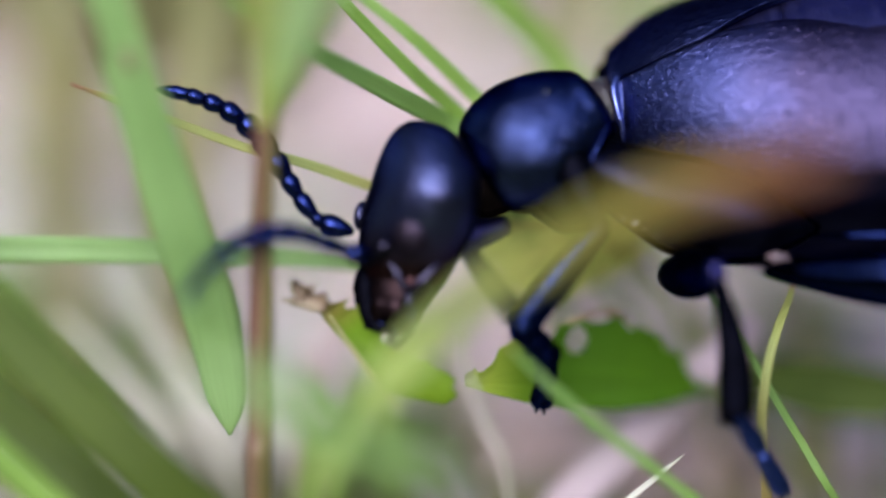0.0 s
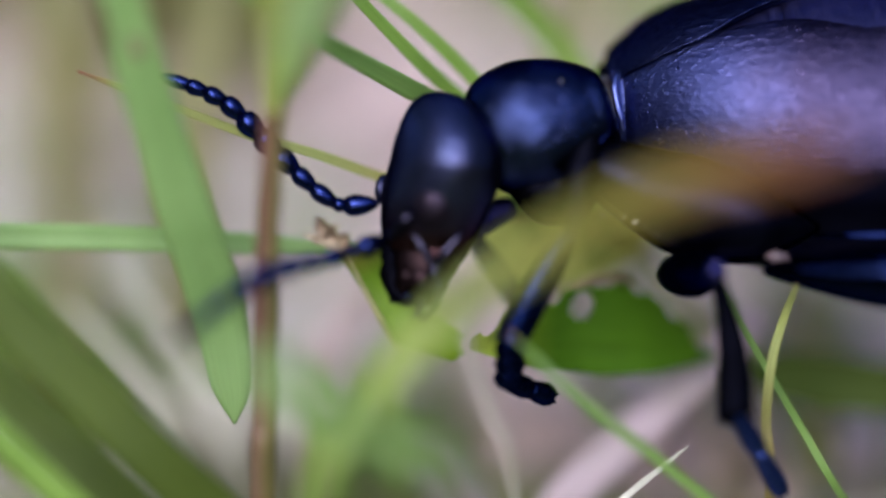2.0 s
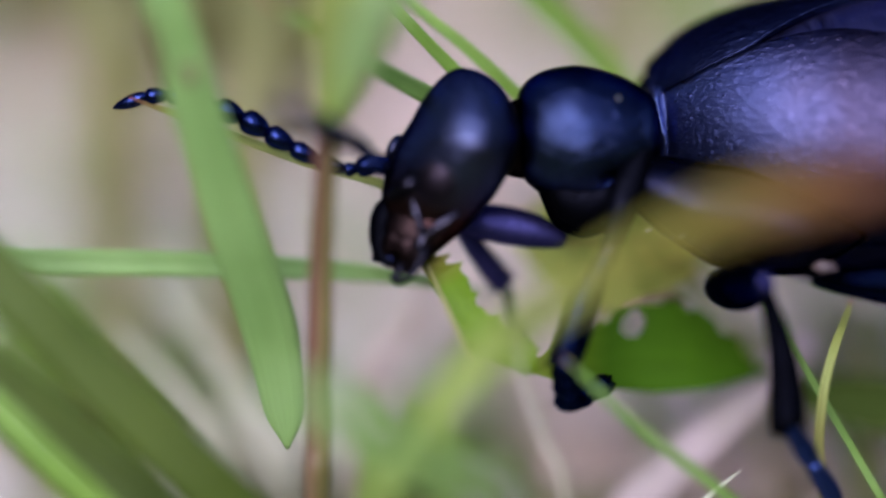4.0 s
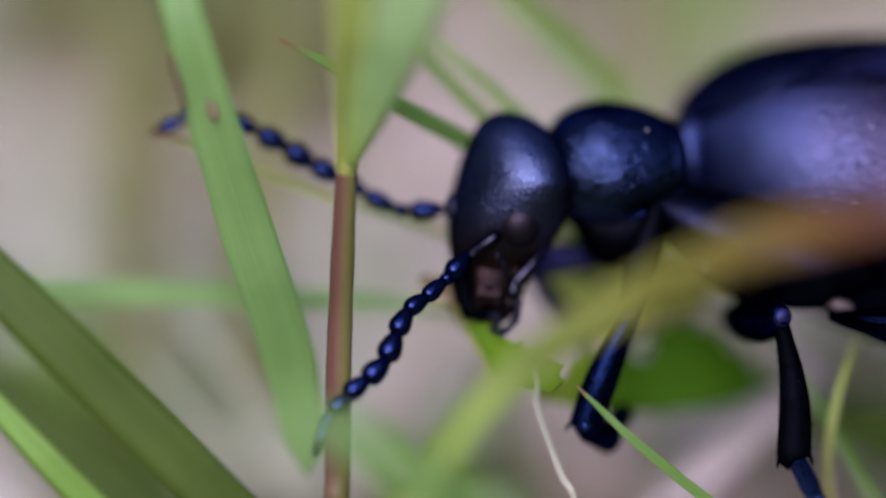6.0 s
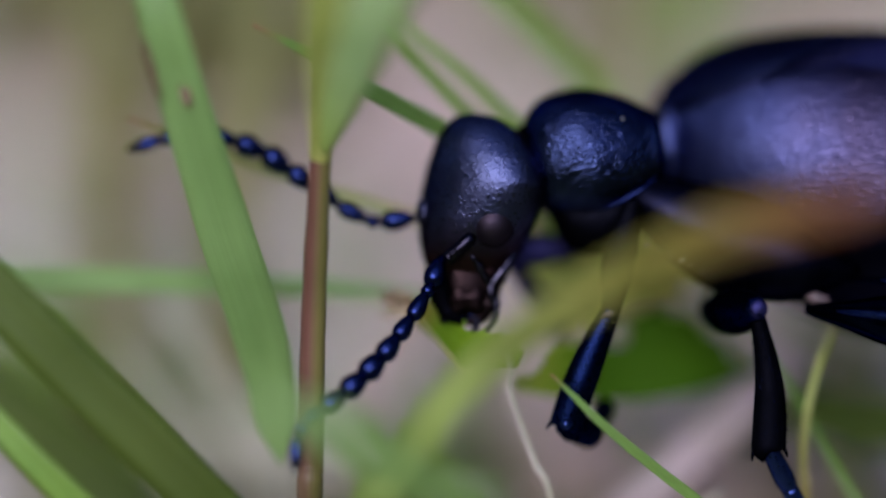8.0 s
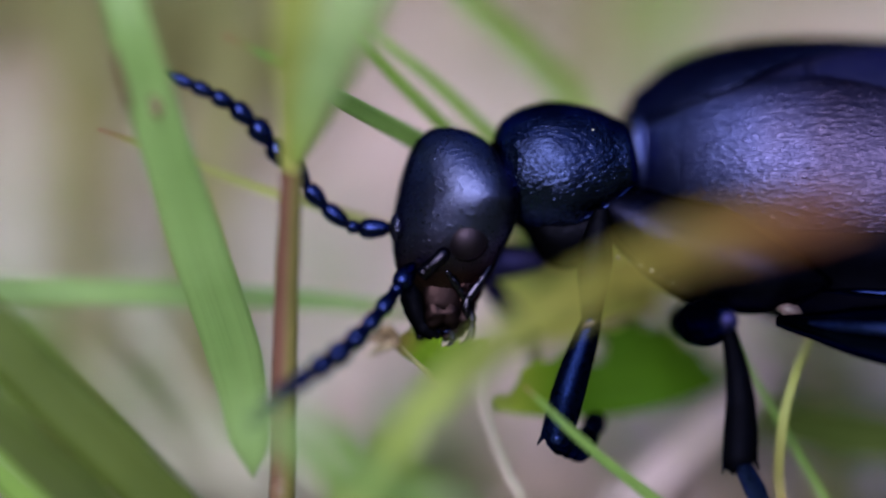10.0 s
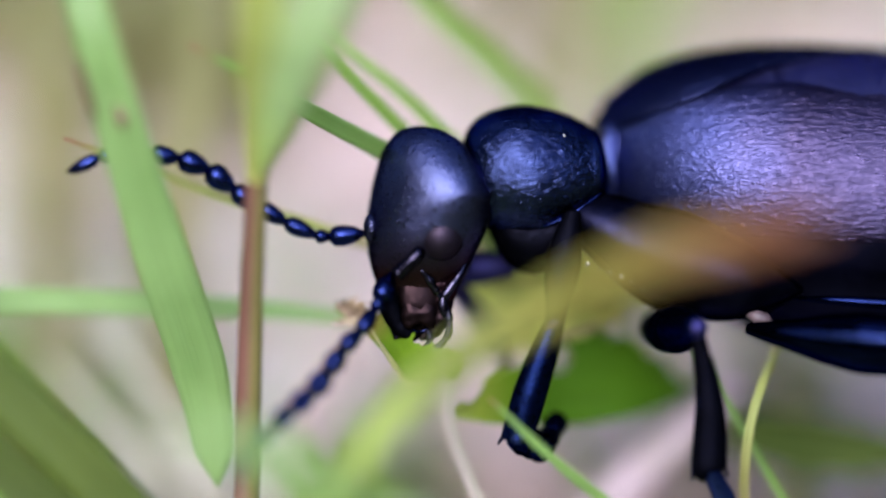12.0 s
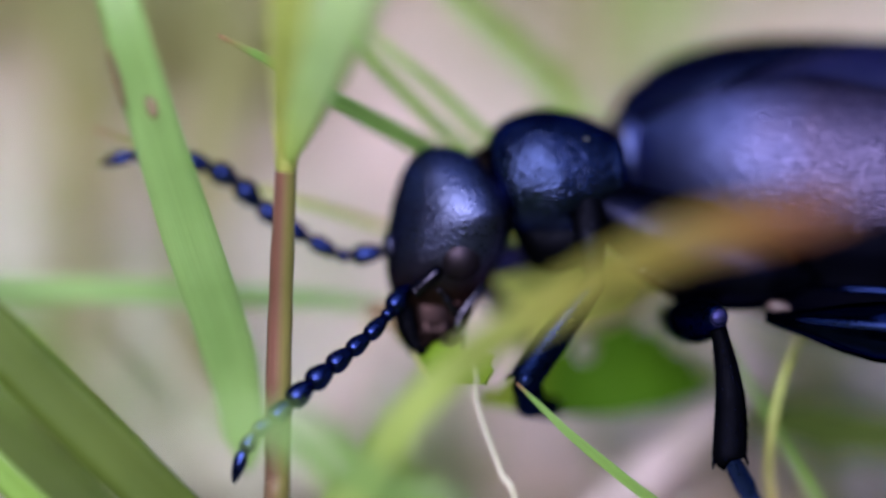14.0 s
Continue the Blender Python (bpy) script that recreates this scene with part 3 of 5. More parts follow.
    # blades far behind, out of focus
    for x0, y0, x1, y1, w, wide, mat, label in ((330, 420, 390, -60, -11, 1.3, M_FAROLIVE, "dull olive grass blade farther back"), (110, 260, 50, -80, -12, 1.2, M_FAROLIVE, "dull olive grass blade farther back"),
                                                (980, 330, 1080, -90, -13, 1.0, M_FAROLIVE, "dull olive grass blade farther back"), (600, 1000, 545, 760, -8, 0.8, M_FARGREEN, "pale green grass blade farther back"),
                                                (720, 970, 640, 740, -9, 0.8, M_FARGREEN, "pale green grass blade farther back"), (420, 930, 220, 590, -8, 0.7, M_STRAW, "bleached dry grass blade farther back"),
                                                (330, 900, 110, 650, -9, 0.6, M_STRAW, "bleached dry grass blade farther back"), (1450, 930, 1420, 600, -9, 0.9, M_FAROLIVE, "dull olive grass blade farther back"),
                                                (1150, 120, 1190, -120, -16, 1.2, M_FARGREEN, "pale green grass blade farther back"), (560, 760, 680, 560, -8, 0.6, M_PINK, "pinkish dry grass blade farther back")):
        low = at(x0, y0, w)
        blade(((x0, y0, w), ((x0 + x1) / 2 + 12, (y0 + y1) / 2, w + 0.4), (x1, y1, w + 0.8)), (wide, wide, 0.8 * wide, 0.3 * wide), mat, label,
              root=(low.x + 0.3, w - 3), n=16, group="grass farther back")
    # straws
    blade(((900, 1160, 0.4), (1060, 1034, -0.2), (1150, 960, -0.6), (1217, 906, -1.0)), (0.14, 0.16, 0.18, 0.15, 0.03), M_STRAW, "bleached straw with a sharp point", root=(-1.5, -4), n=30, name="dry_straw", fold=0.4,
          category="straw", group="dry straws")
    blade(((905, 960, 2.2), (872, 868, 2.8), (846, 800, 3), (826, 735, 3.1), (829, 700, 3.2), (818, 650, 3.2), (803, 608, 3.2)), (0.15, 0.14, 0.12, 0.1, 0.085, 0.07, 0.05, 0.025), M_STRAW,
          "thin white dry grass fibre with a kink", root=(2.4, -3), n=50, name="dry_straw", fold=0.4, category="straw", group="dry straws")
    blade(((900, 1090, -6), (1000, 995, -5), (1130, 870, -5), (1245, 762, -4.8), (1340, 672, -5)), (0.9, 0.95, 1.0, 1.0, 0.95, 0.6), M_STALK, "thick pinkish dead stalk lying behind the leg",
          root=(-0.5, -14), n=24, name="dry_straw", fold=0.3, thick=0.5, category="stalk", group="dry straws")


plants()


def seedling_stem():
    """The upright stem beside the head: red on one flank, olive on the other, with the sheath and blade above its joint."""
    foot = soil(-4.3, -3)
    stem = thing("grass_plant", foot, "upright red-brown grass stem with a pale green sheath above", "grass")

    def local(*p):
        return at(*p) - foot
    line = [Vector((0, 0, 0)), local(468, 960, 1.0), local(470, 860, 1.3), local(473, 640, 1.8), local(485, 312, 2.8), local(485, 290, 2.9)]
    part("stalk", tube(line, (0.31, 0.31, 0.31, 0.30, 0.25, 0.22), 60, 20, wob=0.06), M_STEM, stem, "red-brown stalk with an olive flank")
    part("joint", tube([local(485, 328, 2.75), local(485, 312, 2.82), local(486, 290, 2.95), local(487, 258, 3.2)], (0.24, 0.27, 0.265, 0.22), 12, 16), M_SHEATH, stem, "slightly swollen joint")
    part("sheath", strip([local(485, 320, 2.85), local(489, 220, 3.9), local(491, 100, 5.3), local(490, -40, 6.4), local(484, -260, 8)],
                         (0.46, 0.74, 0.98, 1.02, 0.9), 30, 0.5, 0.12), M_SHEATH, stem, "yellow-green sheath")
    part("leaf_blade", strip([local(490, 312, 3.0), local(518, 220, 4.8), local(562, 100, 7.2), local(606, -30, 8.8), local(662, -240, 11)],
                             (0.2, 0.8, 1.2, 1.55, 1.6), 30, 0.12, 0.07), M_PALEBLADE, stem, "pale green blade that leans forward")


seedling_stem()


def leaf_mesh(outline_up, outline_low, length, n=28, curl=0.25, thick=0.09, bites=0, seed=3, hole=None, back=0.0):
    """A leaf along +x from 0 to length: half-widths above and below the midrib; so many round bites gnaw its upper edge;
    it leans back by that much a millimetre."""
    rng = random.Random(seed)
    up, low = along(outline_up, n), along(outline_low, n)
    gnawed = [(length * (k + rng.uniform(0.2, 0.8)) / bites, rng.uniform(0.12, 0.30), rng.uniform(0.10, 0.30)) for k in range(bites)]
    bm = bmesh.new()
    uv = bm.loops.layers.uv.verify()
    across = 25
    grid = []
    for i in range(n):
        x = length * i / (n - 1)
        u = up[i]
        if bites:
            u -= max([0.0] + [deep * math.sqrt(1 - ((x - c) / r) ** 2) for c, r, deep in gnawed if abs(x - c) < r])
            u += 0.035 * noise.noise(Vector((x * 9, seed, 0)))
        row = []
        for k in range(across):
            q = k / (across - 1) * 2 - 1
            y = q * (max(u, 0.06) if q > 0 else low[i])
            z = curl * (q * q) + 0.10 * math.sin(x * 1.9 + q) - (0.06 if k == across // 2 else 0) - back * x
            row.append((x, y, z))
        grid.append(row)
    for side in (0, 1):
        vs = [[bm.verts.new((x, y, z - side * thick)) for x, y, z in row] for row in grid]
        for i in range(n - 1):
            for k in range(across - 1):
                if hole and ((i / n - hole[0]) / hole[2]) ** 2 + ((k / across - hole[1]) / hole[3]) ** 2 < 1 + 0.4 * noise.noise(Vector((i * 0.6, k * 0.6, 2))):
                    continue
                f = bm.faces.new((vs[i][k], vs[i + 1][k], vs[i + 1][k + 1], vs[i][k + 1]))
                for loop, (a, b) in zip(f.loops, ((i, k), (i + 1, k), (i + 1, k + 1), (i, k + 1))):
                    loop[uv].uv = (a / (n - 1), b / (across - 1))
        if side == 0:
            first = vs
    edge = [(i, 0) for i in range(n)] + [(n - 1, k) for k in range(1, across)] + [(i, across - 1) for i in range(n - 2, -1, -1)] + [(0, k) for k in range(across - 2, 0, -1)]
    for (a, b), (c, d) in zip(edge, edge[1:] + edge[:1]):
        try:
            bm.faces.new((first[a][b], first[c][d], vs[c][d], vs[a][b]))
        except ValueError:
            pass
    return bm


LEAF_AT = at(1023, 673, -2.6)      # the middle of the eaten leaf, by its hole


def leaves():
    # the leaf that the beetle eats, as two stiff pieces: its blade from the stalk on, and the gnawed tip in the jaws
    eaten = thing("eaten_leaf", LEAF_AT, "green leaf with a hole, its gnawed brown tip in the jaws", "leaf")
    bm = leaf_mesh((0.2, 0.85, 1.28, 1.48, 1.67, 1.69, 1.28, 0.68, 0.03), (0.05, 0.25, 0.42, 0.49, 0.55, 0.53, 0.43, 0.24, 0.03), 6.14, 160, 0.12, 0.09,
                   7, 5, (0.425, 0.80, 0.045, 0.10), 0.52)
    bmesh.ops.rotate(bm, cent=(0, 0, 0), matrix=Matrix.Rotation(radians(-2), 3, "Z"), verts=bm.verts)
    bmesh.ops.translate(bm, vec=(-2.60, -0.80, 1.7), verts=bm.verts)
    part("leaf_blade", bm, M_SHADED_LEAF, eaten, "green leaf blade with a gnawed edge, the beetle's shade in its colour")
    part("dry_margin", tube([(-0.25, 0.62, 0.45), (0.15, 0.74, 0.2), (0.6, 0.86, -0.08), (1.1, 0.86, -0.4), (1.45, 0.66, -0.6)], (0.03, 0.10, 0.06, 0.12, 0.03), 26, 8, 0.5, wob=0.9), M_TIP, eaten, "brown dry leaf margin")
    part("leaf_stalk", tube([(3.3, -1.02, -1.8), (3.9, -1.2, -2.3), (5.2, -2.2, -4.0), (6.6, -6.0, -7.0), (7.2, -12.0, -8.0)], (0.06, 0.1, 0.12, 0.14, 0.16), 24, 8), M_SHADED_LEAF, eaten, "green leaf stalk")
    bm = leaf_mesh((0.5, 1.05, 1.28, 0.98, 0.88, 0.95, 0.7, 0.3), (0.02, 0.05, 0.05, 0.05, 0.06, 0.08, 0.1, 0.05), 3.85, 150, 0.06, 0.08, 10, 3)
    bmesh.ops.translate(bm, vec=(-1.1, -0.1, 0), verts=bm.verts)
    for v in bm.verts:
        v.co.y += 0.8 * max(0.0, -v.co.x)
    bmesh.ops.scale(bm, vec=(1, -1, 1), verts=bm.verts)
    tip = part("leaf_tip", bm, M_SUNLIT_TIP, eaten, "green gnawed leaf tip, coloured brighter as sunlit")
    part("leaf_rim", tube([(-0.5, 0.1, 0.06), (0.1, 0.16, 0.06), (0.8, 0.14, 0.05), (1.5, 0.1, 0.05), (2.3, 0.04, 0.05)], (0.03, 0.055, 0.06, 0.05, 0.03), 26, 6, wob=0.5), M_RIM, tip, "pale yellow leaf margin")
    bm = leaf_mesh((0.3, 0.34, 0.28, 0.34, 0.2, 0.05), (0.1, 0.16, 0.25, 0.22, 0.26, 0.05), 1.05, 26, 0.25, 0.06, 4, 9)
    for v in bm.verts:
        v.co.z += 0.16 * noise.noise(v.co * 3.1) + 0.07 * noise.noise(v.co * 7.0)
        v.co.y += 0.06 * noise.noise(v.co * 5.0)
    bmesh.ops.scale(bm, vec=(1, -1, 1), verts=bm.verts)
    bmesh.ops.rotate(bm, cent=(0, 0, 0), matrix=Matrix.Rotation(radians(12), 3, "Z"), verts=bm.verts)
    bmesh.ops.translate(bm, vec=(2.4, -0.02, 0.1), verts=bm.verts)
    part("brown_tip", bm, M_TIP, tip, "brown shrivelled tip")
    part("dry_shred", tube([(2.45, 0.06, 0.12), (2.7, 0.22, 0.14), (3.0, 0.46, 0.12), (3.25, 0.68, 0.10)], (0.10, 0.13, 0.11, 0.03), 18, 10, 0.6, wob=0.4, seed=6), M_SHRED, tip, "pale dry shred at the tip")
    foot = soil(11.5, -12)
    low = thing("broad_leaf", foot, "dark green blurred leaf lying low behind the legs", "leaf")
    bm = leaf_mesh((0.2, 0.6, 0.7, 0.6, 0.4, 0.05), (0.2, 0.6, 0.75, 0.7, 0.4, 0.05), 5.6, 24, 0.1)
    bmesh.ops.rotate(bm, cent=(0, 0, 0), matrix=Matrix.Rotation(radians(-6), 3, "Z"), verts=bm.verts)
    bmesh.ops.translate(bm, vec=at(1310, 770, -6) - foot, verts=bm.verts)
    part("leaf_blade", bm, M_LOWLEAF, low)
    part("leaf_stalk", tube([Vector((0, 0, 0)), at(1560, 850, -7) - foot, at(1480, 800, -6.2) - foot], (0.14, 0.12, 0.08), 12, 8), M_LOWLEAF, low, "green leaf stalk")
    foot = soil(7.5, -10)
    yellow = thing("yellow_leaf", foot, "yellow-green leaf standing behind the front leg", "leaf")
    bm = leaf_mesh((0.3, 1.1, 1.6, 1.6, 1.1, 0.05), (0.3, 1.2, 1.7, 1.6, 1.1, 0.05), 4.8, 24, 0.15)
    bmesh.ops.rotate(bm, cent=(0, 0, 0), matrix=Matrix.Rotation(radians(172), 3, "Z"), verts=bm.verts)
    bmesh.ops.translate(bm, vec=at(1150, 530, -5.5) - foot, verts=bm.verts)
    part("leaf_blade", bm, M_LIME, yellow)
    part("leaf_stalk", tube([Vector((0, 0, 0)), at(1230, 700, -7) - foot, at(1140, 535, -5.6) - foot], (0.12, 0.1, 0.08), 12, 8), M_YELLOW, yellow, "yellow leaf stalk")
    return eaten, tip


eaten_leaf, leaf_tip = leaves()


# ---- the beetle, head to the left, seen from its left side ----
HIP = at(1109, 245, 0)                     # where thorax and wing cases meet: the beetle's own origin
UP, OUT = Vector((0, 0.866, 0.5)), Vector((0, -0.5, 0.866))   # its back, and its left flank, on the board
beetle = thing("oil_beetle", HIP, "large blue-black oil beetle with a swollen abdomen, feeding on a leaf", "beetle")


def local(x, y, w=0.0):
    return at(x, y, w) - HIP


SPINE = ((1075, 300, 1.2), (1110, 300, 1.55), (1160, 308, 2.15), (1230, 325, 2.75), (1320, 345, 3.25), (1430, 362, 3.6), (1560, 378, 3.8),
         (1720, 390, 3.75), (1880, 398, 3.4), (2020, 400, 2.8), (2130, 398, 1.9), (2200, 394, 0.9), (2230, 390, 0.2))


SPINE_LINE = smooth_line(SPINE, 240)


def hull(s):
    """Centre and radius of the abdomen at s from 0 (front) to 1 (tail)."""
    k = s * (len(SPINE_LINE) - 1)
    i = min(int(k), len(SPINE_LINE) - 2)
    x, y, r = SPINE_LINE[i].lerp(SPINE_LINE[i + 1], k - i)
    return local(x, y, -2.7), r


def round_at(s, angle, lift=0.0):
    """A place on the abdomen; angle in degrees from the back towards the left flank."""
    c, r = hull(s)
    a = radians(angle)
    return c + (UP * math.cos(a) + OUT * math.sin(a)) * (r + lift)


def abdomen():
    n = 60
    rings = []
    for i in range(n):
        s = i / (n - 1)
        groove = 0.06 * abs(math.sin(s * 11 * math.pi)) ** 0.3
        rings.append([round_at(s, a, -0.12 + groove) for a in np.linspace(0, 360, 40, endpoint=False)])
    ob = part("abdomen", loft(rings), M_BELLY, beetle, "swollen black segmented abdomen")
    for s0, s1, lift in ((0.20, 0.405, -0.02), (0.395, 0.53, 0.0), (0.525, 0.66, 0.0), (0.655, 0.80, 0.0)):
        rings = []
        for k in np.linspace(0, 1, 10):
            top = [round_at(s0 + (s1 - s0) * k, a, lift + 0.05 * math.sin(math.pi * k) ** 0.5) for a in np.linspace(-34, 30, 22)]
            low = [round_at(s0 + (s1 - s0) * k, a, lift - 0.12) for a in np.linspace(-34, 30, 22)]
            rings.append(top + low[::-1])
        part("back_plate", loft(rings), M_TERGITE, ob, "violet-blue back plate between the wing cases")


def wrinkle(x, y, fine):
    """Height of the leathery wrinkles, in mm, at x along and y across a wing case."""
    turn = 0.35 * noise.noise(Vector((x * 0.5, y * 0.5, 4)))
    q = Vector((x * 5.2 * fine + turn, (y + 0.16 * x + turn * 0.4) * 11.0 * fine, 1.7))
    return 0.0060 * noise.noise(q) + 0.0040 * noise.noise(q * 1.8) + 0.007 * noise.noise(Vector((x * 0.7, y * 1.4, 8)))


def wing_case(name, inner, outer, lift, label, n=70, m=40, s0=0.045, mat=None):
    """A leathery wing case: a curved plate from its inner edge to its outer edge, hollow behind its front rim."""
    s1 = 0.62
    tops, lows = [], []
    for i in range(n):
        k = i / (n - 1)
        s = s0 + (s1 - s0) * k
        a, b = np.interp(k, np.linspace(0, 1, len(inner)), inner), np.interp(k, np.linspace(0, 1, len(outer)), outer)
        rise = lift + 0.10 * math.sin(math.pi * min(1, k * 1.3))
        rise += (0.3 if s0 > 0.05 else 0.0) * max(0.0, 1 - k / 0.14) ** 2
        mid, half = (a + b) / 2, (b - a) / 2
        half *= min(1.0, ((1 - k) * 5) ** 0.5) if k > 0.8 else 1.0
        x, r = hull(s)
        top, low = [], []
        for j in range(m):
            e = j / (m - 1) * 2 - 1
            angle = mid + half * e
            hollow = -0.15 * max(0, 1 - abs(k - 0.06) * 18) * max(0, math.sin(radians(angle)))
            bumps = wrinkle(x.x, radians(angle) * r, 1.0)
            top.append(round_at(s, angle, rise + hollow + bumps - 0.08 * abs(e) ** 8))
            low.append(round_at(s, angle, rise - 0.2))
        tops.append(top)
        lows.append(low)
    return part(name, loft([t + l[::-1] for t, l in zip(tops, lows)]), mat or M_ELYTRA, beetle, label)


def body():
    abdomen()
    far = wing_case("wing_case", (34, 30, 20, -1, -18, -28), (-96, -100, -98, -96, -90, -80), 0.15, "far wing case, leathery violet-black, shade darkened into its colour", 140, 70, mat=M_FARCASE_SHADED)
    near = wing_case("wing_case", (26, 22, 15, 10, 11, 14), (98, 92, 82, 76, 72, 64), 0.06, "near wing case, leathery violet-black, blue highlight coloured in at the front", 260, 180, 0.062)
    part("rim", tube([local(1114, 236, -1.15), local(1106, 256, -0.95), local(1110, 292, -0.85), local(1117, 328, -0.9), local(1108, 362, -1.15)], (0.05, 0.075, 0.08, 0.075, 0.05), 28, 10, wob=0.2), M_RIMBLUE, near, "blue raised front rim")
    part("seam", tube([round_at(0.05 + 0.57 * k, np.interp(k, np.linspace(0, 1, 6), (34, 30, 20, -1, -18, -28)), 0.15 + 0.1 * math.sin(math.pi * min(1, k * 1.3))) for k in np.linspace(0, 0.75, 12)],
                      (0.045,) * 12, 40, 8), M_FARCASE_SHADED, far, "raised inner seam")
    part("waist", tube([local(1060, 292, -1.4), local(1095, 292, -1.9), local(1130, 296, -2.4)], (0.7, 0.8, 0.95), 10, 24), M_SKIN, beetle, "dark brown waist between thorax and wing cases")


body()


def egg(rows, n=40, sides=28, square=2.0):
    """A rounded form along x from rows of (x, y of the centre, half height, half depth)."""
    ys = along([r[1] for r in rows], n)
    pts = smooth_line([(r[0], r[2], r[3]) for r in rows], n)
    rings = []
    for i in range(n):
        x, h, d = pts[i]
        ring = []
        for a in np.linspace(0, 2 * math.pi, sides, endpoint=False):
            c, s = math.cos(a), math.sin(a)
            p = 2 / square
            ring.append(Vector((x, ys[i] + max(h, 0.02) * abs(s) ** p * (1 if s > 0 else -1), max(d, 0.02) * abs(c) ** p * (1 if c > 0 else -1))))
        rings.append(ring)
    return loft(rings)


def pit(bm, density, depth, dent=0.02):
    """Presses small scattered pits and soft dents into a smooth form."""
    bm.normal_update()
    for v in bm.verts:
        near = noise.voronoi(v.co * density)[0][0]
        hole = max(0.0, 1 - near / 0.38)
        v.co -= v.normal * (depth * hole - dent * noise.noise(v.co * 1.3) - 0.5 * dent * noise.noise(v.co * 2.9))


def make_thorax():
    """The pronotum; its own origin is the joint at its back."""
    bm = egg(((-3.42, 0.10, 0.25, 0.3), (-3.36, 0.10, 0.85, 1.0), (-3.1, 0.08, 1.25, 1.4), (-2.6, 0.05, 1.52, 1.62), (-1.9, 0.02, 1.62, 1.7), (-1.1, 0.0, 1.45, 1.55),
              (-0.5, 0.0, 1.15, 1.3), (-0.15, 0.0, 0.85, 1.1), (0.0, 0.0, 0.3, 0.4)), 130, 170, 2.12)
    pit(bm, 8.0, 0.018, 0.009)
    t = part("thorax", bm, M_THORAX, beetle, "glossy pitted blue-black thorax")
    part("thorax_edge", tube([(-0.2, -0.55, 0.95), (-0.8, -0.95, 1.15), (-1.5, -1.25, 1.05), (-2.1, -1.42, 0.75)], (0.03, 0.045, 0.04, 0.02), 16, 6), M_ANTENNA, t, "raised lower edge")
    speck = bmesh.new()
    bmesh.ops.create_icosphere(speck, subdivisions=2, radius=0.032)
    bmesh.ops.translate(speck, vec=(-1.03, 0.83, 1.26), verts=speck.verts)
    part("dust_speck", speck, M_STRAW, t, "white speck of dust")
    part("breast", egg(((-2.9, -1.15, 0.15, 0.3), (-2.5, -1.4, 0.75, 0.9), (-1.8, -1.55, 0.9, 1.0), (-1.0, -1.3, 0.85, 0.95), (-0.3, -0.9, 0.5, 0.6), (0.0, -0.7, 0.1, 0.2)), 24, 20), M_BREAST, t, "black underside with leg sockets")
    part("neck", tube([(-3.05, -0.05, 0), (-3.4, -0.1, 0.03), (-3.75, -0.12, 0.06), (-4.1, -0.12, 0.1), (-4.2, -0.12, 0.1)], (1.0, 0.92, 0.8, 0.45, 0.1), 18, 24), M_NECK, t, "brown neck skin")
    return t


thorax = make_thorax()


def egg_upright(rows, shift):
    """The same form with its long axis upright."""
    bm = egg(rows, 20, 18)
    for v in bm.verts:
        x, y, z = v.co
        v.co = Vector((y, x, z)) + Vector(shift)
    return bm


def feeler(h, joints):
    """A palp of short club-shaped joints."""
    for a, b in zip(joints, joints[1:]):
        a, b = Vector(a), Vector(b)
        bow = (b - a).cross(Vector((0, 0, 1))) * -0.08
        part("palp_joint", tube([a, a.lerp(b, 0.35) + bow, a.lerp(b, 0.75) + bow, b], (0.07, 0.085, 0.10, 0.085), 14, 12), M_PALP, h, "small dark mouth feeler")


